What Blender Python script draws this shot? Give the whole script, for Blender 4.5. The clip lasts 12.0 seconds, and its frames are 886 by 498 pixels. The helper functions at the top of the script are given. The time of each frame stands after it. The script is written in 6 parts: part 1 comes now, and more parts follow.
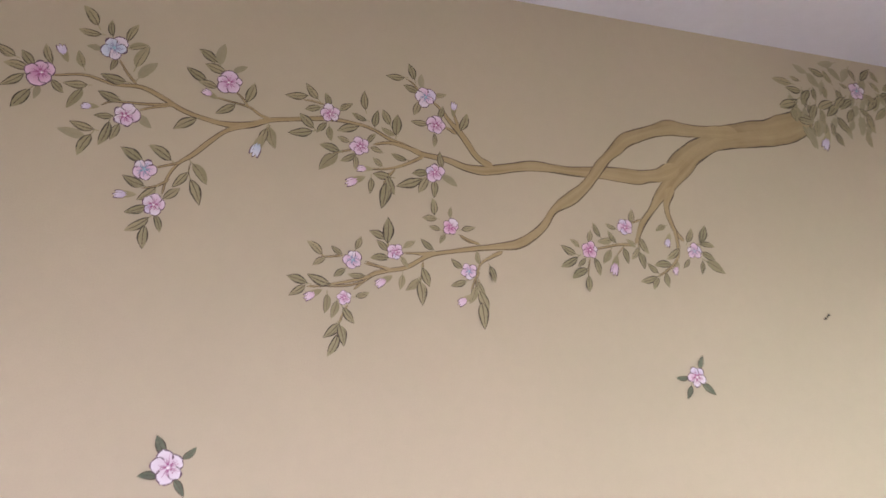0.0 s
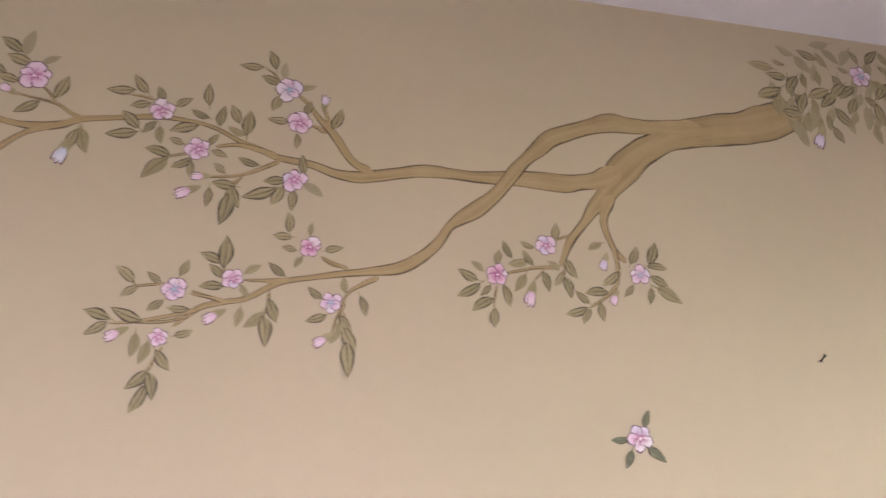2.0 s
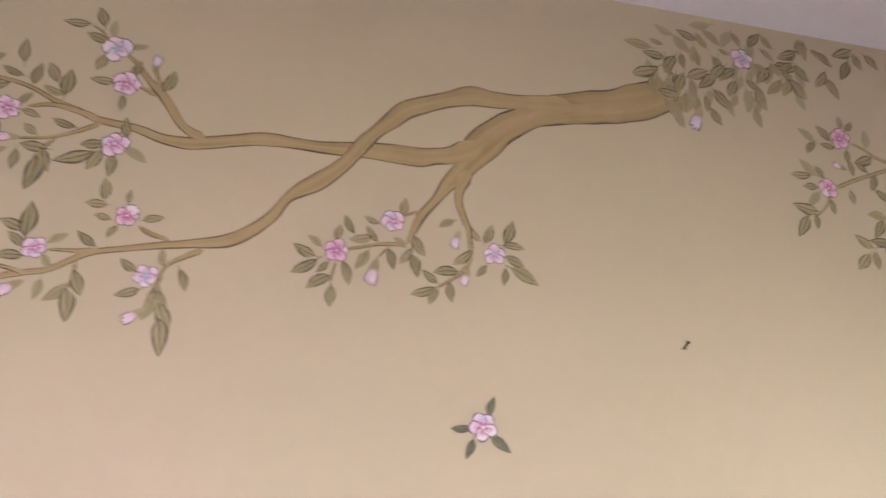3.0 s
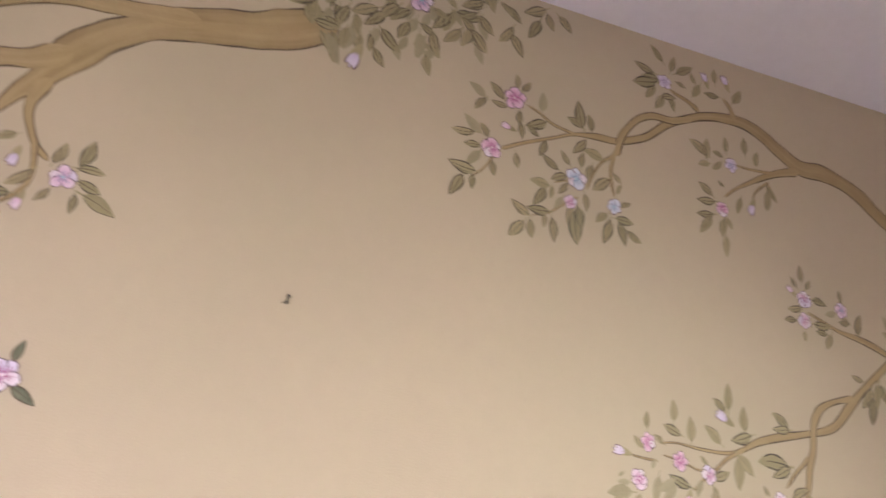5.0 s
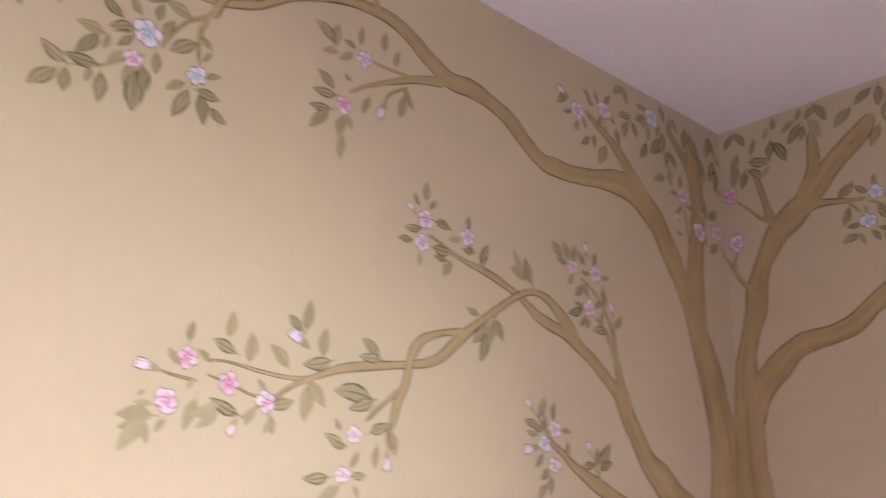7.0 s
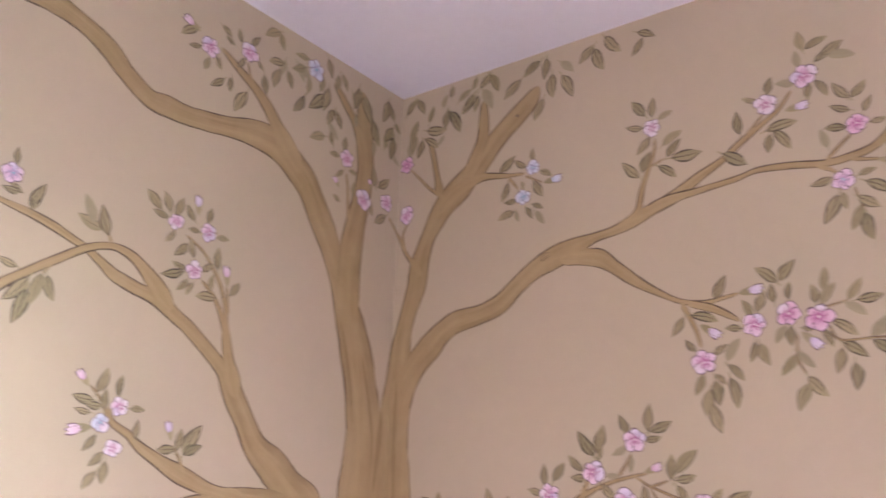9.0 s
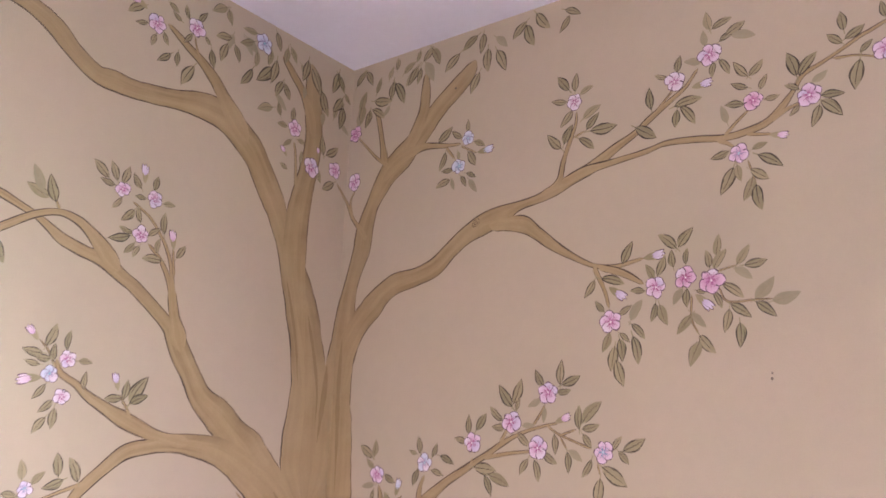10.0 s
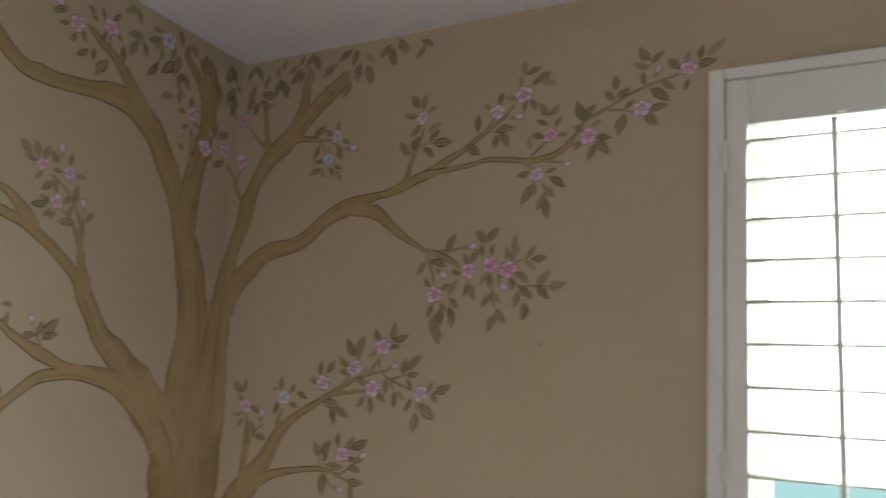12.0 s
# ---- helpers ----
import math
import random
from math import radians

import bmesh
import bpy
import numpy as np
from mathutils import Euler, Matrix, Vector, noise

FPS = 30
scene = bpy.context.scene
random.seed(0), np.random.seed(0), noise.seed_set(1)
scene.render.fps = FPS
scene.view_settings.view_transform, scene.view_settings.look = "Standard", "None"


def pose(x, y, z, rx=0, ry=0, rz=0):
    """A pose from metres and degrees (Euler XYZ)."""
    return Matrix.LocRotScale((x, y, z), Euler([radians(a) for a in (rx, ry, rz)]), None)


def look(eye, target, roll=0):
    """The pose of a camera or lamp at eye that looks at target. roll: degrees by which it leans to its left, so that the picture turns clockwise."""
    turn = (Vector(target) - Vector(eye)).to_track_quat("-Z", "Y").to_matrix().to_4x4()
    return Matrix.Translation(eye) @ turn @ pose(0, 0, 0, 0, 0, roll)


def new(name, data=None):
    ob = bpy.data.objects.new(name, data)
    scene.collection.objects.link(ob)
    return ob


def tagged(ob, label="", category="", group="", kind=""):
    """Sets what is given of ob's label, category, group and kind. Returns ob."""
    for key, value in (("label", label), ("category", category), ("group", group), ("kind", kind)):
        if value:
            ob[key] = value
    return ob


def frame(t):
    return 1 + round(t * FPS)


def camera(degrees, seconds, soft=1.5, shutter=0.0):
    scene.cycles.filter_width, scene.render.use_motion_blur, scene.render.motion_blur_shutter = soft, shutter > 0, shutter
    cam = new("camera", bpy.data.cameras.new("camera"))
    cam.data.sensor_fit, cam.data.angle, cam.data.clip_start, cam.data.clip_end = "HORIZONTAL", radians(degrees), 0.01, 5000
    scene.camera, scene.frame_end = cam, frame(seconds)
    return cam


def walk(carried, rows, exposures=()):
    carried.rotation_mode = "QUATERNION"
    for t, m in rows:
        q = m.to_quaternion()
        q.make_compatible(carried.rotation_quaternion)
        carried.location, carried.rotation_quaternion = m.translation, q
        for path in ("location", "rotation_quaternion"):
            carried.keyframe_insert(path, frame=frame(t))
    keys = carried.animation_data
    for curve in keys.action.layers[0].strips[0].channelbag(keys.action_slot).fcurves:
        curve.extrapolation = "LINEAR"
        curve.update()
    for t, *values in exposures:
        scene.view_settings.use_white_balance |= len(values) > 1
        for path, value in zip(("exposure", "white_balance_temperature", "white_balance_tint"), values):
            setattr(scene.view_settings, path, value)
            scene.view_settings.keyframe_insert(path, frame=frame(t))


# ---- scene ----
cam = camera(56.3, 12.0, soft=1.6, shutter=0.5)
PATH = [
    (0, (-3.089, -1.338, 1.461), (-2.533, 0.487, 2.061), -0.2),
    (0.5, (-3.023, -1.235, 1.478), (-2.521, 0.583, 2.143), -1.1),
    (1, (-2.951, -1.144, 1.5), (-2.458, 0.663, 2.203), -1.7),
    (1.5, (-2.836, -1.119, 1.519), (-2.388, 0.695, 2.233), -0.8),
    (2, (-2.709, -1.106, 1.517), (-2.324, 0.717, 2.243), 0.4),
    (2.5, (-2.608, -1.081, 1.508), (-2.229, 0.74, 2.245), 0.5),
    (2.7, (-2.575, -1.056, 1.494), (-2.162, 0.745, 2.259), 0.2),
    (4.3, (-2.236, -1.043, 1.528), (-1.63, 0.728, 2.232), 1.7),
    (4.5, (-2.203, -1.043, 1.522), (-1.547, 0.708, 2.233), 1.3),
    (5, (-2.126, -1.038, 1.512), (-1.348, 0.665, 2.213), 1.3),
    (5.5, (-2.048, -1.018, 1.501), (-1.142, 0.632, 2.176), 1.6),
    (6, (-1.962, -0.955, 1.506), (-0.913, 0.609, 2.18), 0.4),
    (6.5, (-1.861, -0.943, 1.507), (-0.701, 0.547, 2.165), 0.0),
    (7, (-1.725, -0.995, 1.503), (-0.5, 0.459, 2.124), 1.9),
    (7.2, (-1.672, -1.022, 1.497), (-0.425, 0.418, 2.106), 2.5),
    (8.8, (-1.351, -1.096, 1.522), (0.138, 0.09, 2.136), 1.7),
    (9, (-1.327, -1.142, 1.527), (0.19, 0.016, 2.126), 1.7),
    (9.5, (-1.309, -1.23, 1.528), (0.234, -0.088, 2.087), 2.0),
    (10, (-1.33, -1.311, 1.51), (0.206, -0.135, 2.018), 2.0),
    (10.5, (-1.413, -1.351, 1.494), (0.128, -0.158, 1.943), 1.3),
    (11, (-1.528, -1.41, 1.481), (0.033, -0.216, 1.849), 1.3),
    (11.2, (-1.573, -1.44, 1.494), (0.017, -0.279, 1.847), 1.6),
    (11.5, (-1.589, -1.524, 1.488), (0.03, -0.409, 1.857), 2.6),
    (12, (-1.625, -1.618, 1.485), (0.073, -0.644, 1.892), 4.1),
]
EXPOSURES = [(0.0, -1.11, 5840, 14), (0.5, -1.08, 6020, 17), (1.0, -1.06, 6060, 17), (2.5, -1.0, 6140, 18), (4.5, -0.97, 6160, 19), (5.5, -0.87, 6170, 20), (6.0, -0.76, 6170, 21), (6.5, -0.54, 6150, 22), (7.2, -0.58, 6110, 23), (9.0, 0.05, 5720, 23), (10.5, 0.05, 5640, 22), (11.1, -0.15, 5680, 21), (11.3, -0.52, 6000, 19), (11.5, -0.86, 6300, 17), (12.0, -1.47, 5960, 3)]
walk(cam, [(t, look(eye, target, roll)) for t, eye, target, roll in PATH], EXPOSURES)

# ---- light: a shuttered window in the side wall and an added fill light the room ----
world = bpy.data.worlds.new("sky")
scene.world = world
world.use_nodes = True
sky = world.node_tree.nodes.new("ShaderNodeTexSky")
sky.sky_type, sky.sun_disc, sky.sun_elevation, sky.sun_rotation = "NISHITA", False, radians(45), radians(200)
world.node_tree.links.new(sky.outputs[0], world.node_tree.nodes["Background"].inputs[0])
world.node_tree.nodes["Background"].inputs[1].default_value = 0.15


def area_lamp(name, m, width, height, watts, colour, spread):
    data = bpy.data.lights.new(name, "AREA")
    data.shape, data.size, data.size_y, data.energy, data.color, data.spread = "RECTANGLE", width, height, watts, colour, radians(spread)
    ob = new(name, data)
    ob.matrix_world = m
    return tagged(ob, "lamp for window daylight or for fill from an added opening", "daylight", kind="structure")


# sky light falls inwards and down through the shuttered window
area_lamp("window_daylight", pose(0.42, -1.91, 1.86, 44, 0, 84), 1.25, 0.92, 470, (0.95, 1.0, 0.70), 138)
# added fill lamp, tilted down at an unseen opening behind the camera
area_lamp("unseen_opening_fill", pose(-3.2, -3.87, 1.55, 46, 0, -10), 2.3, 0.9, 228, (1.0, 0.89, 0.98), 106)


# a plain bright distance outside the shutters
def distance_glow(name, colour, strength):
    m = bpy.data.materials.new(name)
    m.use_nodes = True
    m.node_tree.nodes.remove(m.node_tree.nodes["Principled BSDF"])
    glow = m.node_tree.nodes.new("ShaderNodeEmission")
    glow.inputs[0].default_value, glow.inputs[1].default_value = (*colour, 1), strength
    m.node_tree.links.new(glow.outputs[0], m.node_tree.nodes["Material Output"].inputs[0])
    return m


far = distance_glow("bright_distance", (0.66, 0.97, 0.93), 2.6)
haze = distance_glow("white_sky", (0.86, 0.95, 1.0), 13.0)


# ---- materials ----
def material(name, roughness=0.6):
    m = bpy.data.materials.new(name)
    m.use_nodes = True
    bsdf = m.node_tree.nodes["Principled BSDF"]
    bsdf.inputs["Roughness"].default_value = roughness
    return m, m.node_tree.nodes, m.node_tree.links, bsdf


def mix(nodes, links, factor, a, b, how="MIX"):
    """A colour mix; factor, a and b are sockets or values."""
    n = nodes.new("ShaderNodeMix")
    n.data_type, n.blend_type = "RGBA", how
    for socket, value in ((n.inputs[0], factor), (n.inputs[6], a), (n.inputs[7], b)):
        if isinstance(value, bpy.types.NodeSocket):
            links.new(value, socket)
        elif isinstance(value, (int, float)):
            socket.default_value = value
        else:
            socket.default_value = (*value, 1)
    return n.outputs[2]


def noise_value(nodes, links, vector, scale, detail=4.0, low=0.3, high=0.7, roughness=0.55):
    tex = nodes.new("ShaderNodeTexNoise")
    tex.inputs["Scale"].default_value, tex.inputs["Detail"].default_value = scale, detail
    tex.inputs["Roughness"].default_value = roughness
    links.new(vector, tex.inputs["Vector"])
    span = nodes.new("ShaderNodeMapRange")
    span.inputs["From Min"].default_value, span.inputs["From Max"].default_value = low, high
    links.new(tex.outputs["Fac"], span.inputs["Value"])
    return span.outputs["Result"]


def bump(nodes, links, height, bsdf, strength, distance):
    n = nodes.new("ShaderNodeBump")
    n.inputs["Strength"].default_value, n.inputs["Distance"].default_value = strength, distance
    links.new(height, n.inputs["Height"])
    links.new(n.outputs["Normal"], bsdf.inputs["Normal"])


def plaster_paint(name, colour, other, roughness, relief):
    """Rolled wall paint: broad mottling, fine grain and a shallow orange-peel relief."""
    m, nodes, links, bsdf = material(name, roughness)
    place = nodes.new("ShaderNodeNewGeometry").outputs["Position"]
    broad = noise_value(nodes, links, place, 2.2, 3.0)
    fine = noise_value(nodes, links, place, 38.0, 5.0)
    grain = noise_value(nodes, links, place, 420.0, 2.0)
    c = mix(nodes, links, broad, colour, other)
    darker = tuple(0.87 * v for v in colour)
    c = mix(nodes, links, mix(nodes, links, 0.5, fine, grain), c, mix(nodes, links, 0.55, c, darker))
    links.new(c, bsdf.inputs["Base Color"])
    bump(nodes, links, mix(nodes, links, 0.6, fine, grain), bsdf, relief, 0.0015)
    return m


WALL_PAINT = plaster_paint("tan_wall_paint", (0.505, 0.412, 0.305), (0.468, 0.396, 0.285), 0.58, 0.2)
CEILING_PAINT = plaster_paint("white_ceiling_paint", (0.77, 0.745, 0.83), (0.74, 0.72, 0.80), 0.8, 0.3)
FLOOR_CARPET = plaster_paint("beige_carpet", (0.43, 0.40, 0.37), (0.38, 0.355, 0.33), 0.95, 0.8)
BACK_PAINT = plaster_paint("beige_wall_paint", (0.45, 0.42, 0.39), (0.42, 0.395, 0.365), 0.6, 0.12)
SHUTTER_PAINT = plaster_paint("white_shutter_paint", (0.80, 0.80, 0.79), (0.77, 0.77, 0.76), 0.35, 0.05)


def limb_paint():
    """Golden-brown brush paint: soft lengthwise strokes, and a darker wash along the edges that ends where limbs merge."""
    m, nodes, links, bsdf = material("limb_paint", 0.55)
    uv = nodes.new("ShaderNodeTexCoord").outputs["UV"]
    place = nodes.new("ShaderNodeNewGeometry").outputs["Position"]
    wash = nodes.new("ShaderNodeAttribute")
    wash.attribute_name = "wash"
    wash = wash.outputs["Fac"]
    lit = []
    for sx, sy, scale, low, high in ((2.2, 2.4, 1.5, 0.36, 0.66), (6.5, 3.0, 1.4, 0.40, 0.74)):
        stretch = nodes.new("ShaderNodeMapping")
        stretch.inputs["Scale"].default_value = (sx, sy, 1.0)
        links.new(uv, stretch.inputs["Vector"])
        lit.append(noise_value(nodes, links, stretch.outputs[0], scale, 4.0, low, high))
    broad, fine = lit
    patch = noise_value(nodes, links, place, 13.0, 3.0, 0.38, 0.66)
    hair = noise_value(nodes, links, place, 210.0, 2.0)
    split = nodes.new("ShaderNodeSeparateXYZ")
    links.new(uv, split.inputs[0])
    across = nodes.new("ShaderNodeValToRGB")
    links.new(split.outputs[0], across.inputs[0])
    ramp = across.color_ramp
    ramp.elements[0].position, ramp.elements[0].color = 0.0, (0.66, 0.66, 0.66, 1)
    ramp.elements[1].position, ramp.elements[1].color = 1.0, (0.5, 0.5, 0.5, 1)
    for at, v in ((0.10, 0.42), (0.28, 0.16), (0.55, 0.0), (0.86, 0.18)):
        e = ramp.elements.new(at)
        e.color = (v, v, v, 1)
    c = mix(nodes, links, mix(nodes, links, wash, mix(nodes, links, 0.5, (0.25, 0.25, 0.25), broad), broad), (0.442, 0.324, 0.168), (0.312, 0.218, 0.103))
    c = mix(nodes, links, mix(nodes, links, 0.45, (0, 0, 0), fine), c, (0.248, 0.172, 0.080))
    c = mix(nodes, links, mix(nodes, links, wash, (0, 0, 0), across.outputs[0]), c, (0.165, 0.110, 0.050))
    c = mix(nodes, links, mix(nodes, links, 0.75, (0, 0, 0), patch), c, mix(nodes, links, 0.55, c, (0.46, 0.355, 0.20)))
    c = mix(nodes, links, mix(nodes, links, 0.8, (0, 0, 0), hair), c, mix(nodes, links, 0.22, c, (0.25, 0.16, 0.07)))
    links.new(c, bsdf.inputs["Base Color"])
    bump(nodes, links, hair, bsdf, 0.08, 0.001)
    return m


def brush_paint(name, low, high, roughness=0.6, across=None, scale=130.0, thin=0.22):
    """Brushed colour that differs from mark to mark; across: a second colour towards one edge."""
    m, nodes, links, bsdf = material(name, roughness)
    place = nodes.new("ShaderNodeNewGeometry").outputs["Position"]
    each = nodes.new("ShaderNodeObjectInfo").outputs["Random"]
    grain = noise_value(nodes, links, place, scale, 3.0, 0.3, 0.7)
    c = mix(nodes, links, each, low, high)
    if across:
        uv = nodes.new("ShaderNodeTexCoord").outputs["UV"]
        split = nodes.new("ShaderNodeSeparateXYZ")
        links.new(uv, split.inputs[0])
        c = mix(nodes, links, mix(nodes, links, 0.6, (0, 0, 0), split.outputs[0]), c, across)
    c = mix(nodes, links, mix(nodes, links, 0.7, (0, 0, 0), grain), c, mix(nodes, links, thin, c, (0.50, 0.41, 0.31)))
    links.new(c, bsdf.inputs["Base Color"])
    return m


def petal_paint(name, rim, heart, roughness=0.5):
    """Petal colour that runs from the heart to the rim, with brush grain."""
    m, nodes, links, bsdf = material(name, roughness)
    uv = nodes.new("ShaderNodeTexCoord").outputs["UV"]
    place = nodes.new("ShaderNodeNewGeometry").outputs["Position"]
    each = nodes.new("ShaderNodeObjectInfo").outputs["Random"]
    split = nodes.new("ShaderNodeSeparateXYZ")
    links.new(uv, split.inputs[0])
    span = nodes.new("ShaderNodeMapRange")
    span.inputs["From Min"].default_value, span.inputs["From Max"].default_value = 0.1, 0.75
    links.new(split.outputs[1], span.inputs["Value"])
    c = mix(nodes, links, span.outputs[0], heart, rim)
    c = mix(nodes, links, mix(nodes, links, 0.2, (0, 0, 0), each), c, (0.78, 0.68, 0.76))
    grain = noise_value(nodes, links, place, 260.0, 3.0)
    c = mix(nodes, links, mix(nodes, links, 0.5, (0, 0, 0), grain), c, mix(nodes, links, 0.4, c, heart))
    links.new(c, bsdf.inputs["Base Color"])
    return m


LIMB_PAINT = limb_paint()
LINE_PAINT = brush_paint("limb_outline", (0.050, 0.027, 0.012), (0.085, 0.048, 0.021), 0.6, None, 90.0, 0.08)
LEAF_PAINT = brush_paint("olive_leaf_paint", (0.255, 0.218, 0.112), (0.385, 0.318, 0.180), 0.6, (0.215, 0.186, 0.098))
LEAF_LINE = brush_paint("leaf_outline", (0.036, 0.026, 0.014), (0.078, 0.056, 0.030), 0.6, None, 130.0, 0.08)
DARK_LEAF = brush_paint("dark_leaf_paint", (0.085, 0.105, 0.062), (0.115, 0.135, 0.08), 0.6, (0.06, 0.078, 0.05))
PETAL_LINE = brush_paint("mauve_outline", (0.085, 0.040, 0.075), (0.15, 0.072, 0.125), 0.6, None, 130.0, 0.06)
PETAL_PINK = petal_paint("pink_petal_paint", (0.74, 0.58, 0.71), (0.60, 0.34, 0.55))
PETAL_ROSE = petal_paint("rose_petal_paint", (0.72, 0.48, 0.63), (0.54, 0.21, 0.42))
PETAL_PALE = petal_paint("pale_petal_paint", (0.75, 0.67, 0.76), (0.64, 0.48, 0.60))
PETAL_BLUE = petal_paint("blue_petal_paint", (0.66, 0.66, 0.77), (0.42, 0.50, 0.66))
PETAL_LILAC = petal_paint("lilac_petal_paint", (0.68, 0.60, 0.75), (0.50, 0.38, 0.60))
VEIN_ROSE = brush_paint("rose_vein_paint", (0.30, 0.05, 0.20), (0.38, 0.09, 0.27))
FADED_LEAF = brush_paint("faded_leaf_paint", (0.29, 0.25, 0.15), (0.36, 0.31, 0.20), 0.6, (0.27, 0.235, 0.145))
VEIN_BLUE = brush_paint("blue_vein_paint", (0.16, 0.24, 0.42), (0.30, 0.22, 0.42))
HEART_WHITE = brush_paint("white_heart_paint", (0.88, 0.80, 0.84), (0.90, 0.87, 0.87), 0.35, None, 130.0, 0.06)
HEART_BLUE = brush_paint("blue_heart_paint", (0.16, 0.40, 0.54), (0.42, 0.60, 0.72), 0.4, None, 130.0, 0.08)
HINGE_PAINT = plaster_paint("painted_hinge_metal", (0.74, 0.74, 0.73), (0.68, 0.68, 0.68), 0.35, 0.05)
GLASS = bpy.data.materials.new("window_glass")
GLASS.use_nodes = True
GLASS.node_tree.nodes["Principled BSDF"].inputs["Transmission Weight"].default_value = 1.0
GLASS.node_tree.nodes["Principled BSDF"].inputs["Roughness"].default_value = 0.0
GLASS.node_tree.nodes["Principled BSDF"].inputs["IOR"].default_value = 1.1
STEEL, _nodes, _links, _bsdf = material("dull_nail_steel", 0.4)
_bsdf.inputs["Metallic"].default_value = 0.5
_bsdf.inputs["Roughness"].default_value = 0.6
_bsdf.inputs["Base Color"].default_value = (0.05, 0.042, 0.035, 1)
FILLER = brush_paint("dark_wall_mark", (0.10, 0.08, 0.06), (0.14, 0.11, 0.08))


# ---- mesh helpers ----
def mesh_object(name, bm, materials, parent=None, label=""):
    data = bpy.data.meshes.new(name)
    bm.to_mesh(data)
    bm.free()
    for m in materials if isinstance(materials, (list, tuple)) else [materials]:
        data.materials.append(m)
    ob = new(name, data)
    if parent:
        ob.parent = parent
    return tagged(ob, label) if label else ob


def box(bm, x0, x1, y0, y1, z0, z1, bevel=0.0):
    made = bmesh.ops.create_cube(bm, size=1)["verts"]
    for v in made:
        v.co = Vector(((x0 + x1) / 2 + v.co.x * (x1 - x0), (y0 + y1) / 2 + v.co.y * (y1 - y0), (z0 + z1) / 2 + v.co.z * (z1 - z0)))
    if bevel:
        edges = list({e for v in made for e in v.link_edges})
        bmesh.ops.bevel(bm, geom=edges, offset=bevel, segments=2, affect="EDGES", profile=0.6)
    return bm


def solid(name, spans, mat, parent=None, label="", bevel=0.0):
    bm = bmesh.new()
    for s in spans:
        box(bm, *s, bevel=bevel)
    return mesh_object(name, bm, mat, parent, label)


# ---- room ----
H = 2.44
WEST, SOUTH = -4.6, -3.9
WIN_N, WIN_S, WIN_TOP, WIN_LOW = -1.319, -2.503, 2.185, 0.925  # the opening in the window wall

tagged(solid("floor", [(WEST, 0, SOUTH, 0, -0.1, 0)], FLOOR_CARPET), "beige carpeted floor of the room", "floor", kind="structure")
tagged(solid("ceiling", [(WEST - 0.1, 0.16, SOUTH - 0.1, 0.1, H, H + 0.1)], CEILING_PAINT), "flat matt white plaster ceiling", "ceiling", kind="structure")
tagged(solid("wall_north", [(WEST - 0.1, 0.16, 0, 0.1, 0, H)], WALL_PAINT), "tan painted wall with a painted blossom mural", "wall", kind="structure")
tagged(solid("wall_east", [(0, 0.16, WIN_N, 0, 0, H), (0, 0.16, SOUTH, WIN_S, 0, H), (0, 0.16, WIN_S, WIN_N, WIN_TOP, H), (0, 0.16, WIN_S, WIN_N, 0, WIN_LOW)], WALL_PAINT),
       "tan painted wall with a window and a painted tree", "wall", kind="structure")
tagged(solid("wall_west", [(WEST - 0.1, WEST, SOUTH, 0, 0, H)], BACK_PAINT), "plain beige painted wall", "wall", kind="structure")
# the hole in the south wall is unseen, added for the fill lamp
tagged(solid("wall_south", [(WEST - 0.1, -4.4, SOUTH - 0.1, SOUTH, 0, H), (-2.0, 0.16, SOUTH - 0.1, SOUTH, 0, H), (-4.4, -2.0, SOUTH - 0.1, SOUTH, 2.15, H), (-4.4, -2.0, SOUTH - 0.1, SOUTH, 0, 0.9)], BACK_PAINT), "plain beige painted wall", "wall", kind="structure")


for low, high, glow, label in ((-3, 1.15, far, "plain bright hazy greenery outside the window"), (1.15, 16, haze, "blank white sky outside the window")):
    sheet = bmesh.new()
    box(sheet, 9.0, 9.1, -22, 16, low, high)
    tagged(mesh_object("backdrop", sheet, glow), label, "backdrop", kind="structure")


# ---- shuttered window in the east wall ----
def part(name, bm, mat, parent, label=""):
    """One mesh under a thing or under a part; its vertices are given in the room's metres."""
    ob = mesh_object(name, bm, mat, parent, label)
    if parent.parent is None:
        ob.matrix_parent_inverse = Matrix.Translation(-parent.location)
    return ob


def thing(name, place, label, category, group=""):
    ob = new(name)
    ob.location = place
    ob.empty_display_size = 0.1
    return tagged(ob, label, category, group)


def boxed(name, spans, mat, parent, label="", bevel=0.002):
    bm = bmesh.new()
    for s in spans:
        box(bm, *s, bevel=bevel)
    return part(name, bm, mat, parent, label)


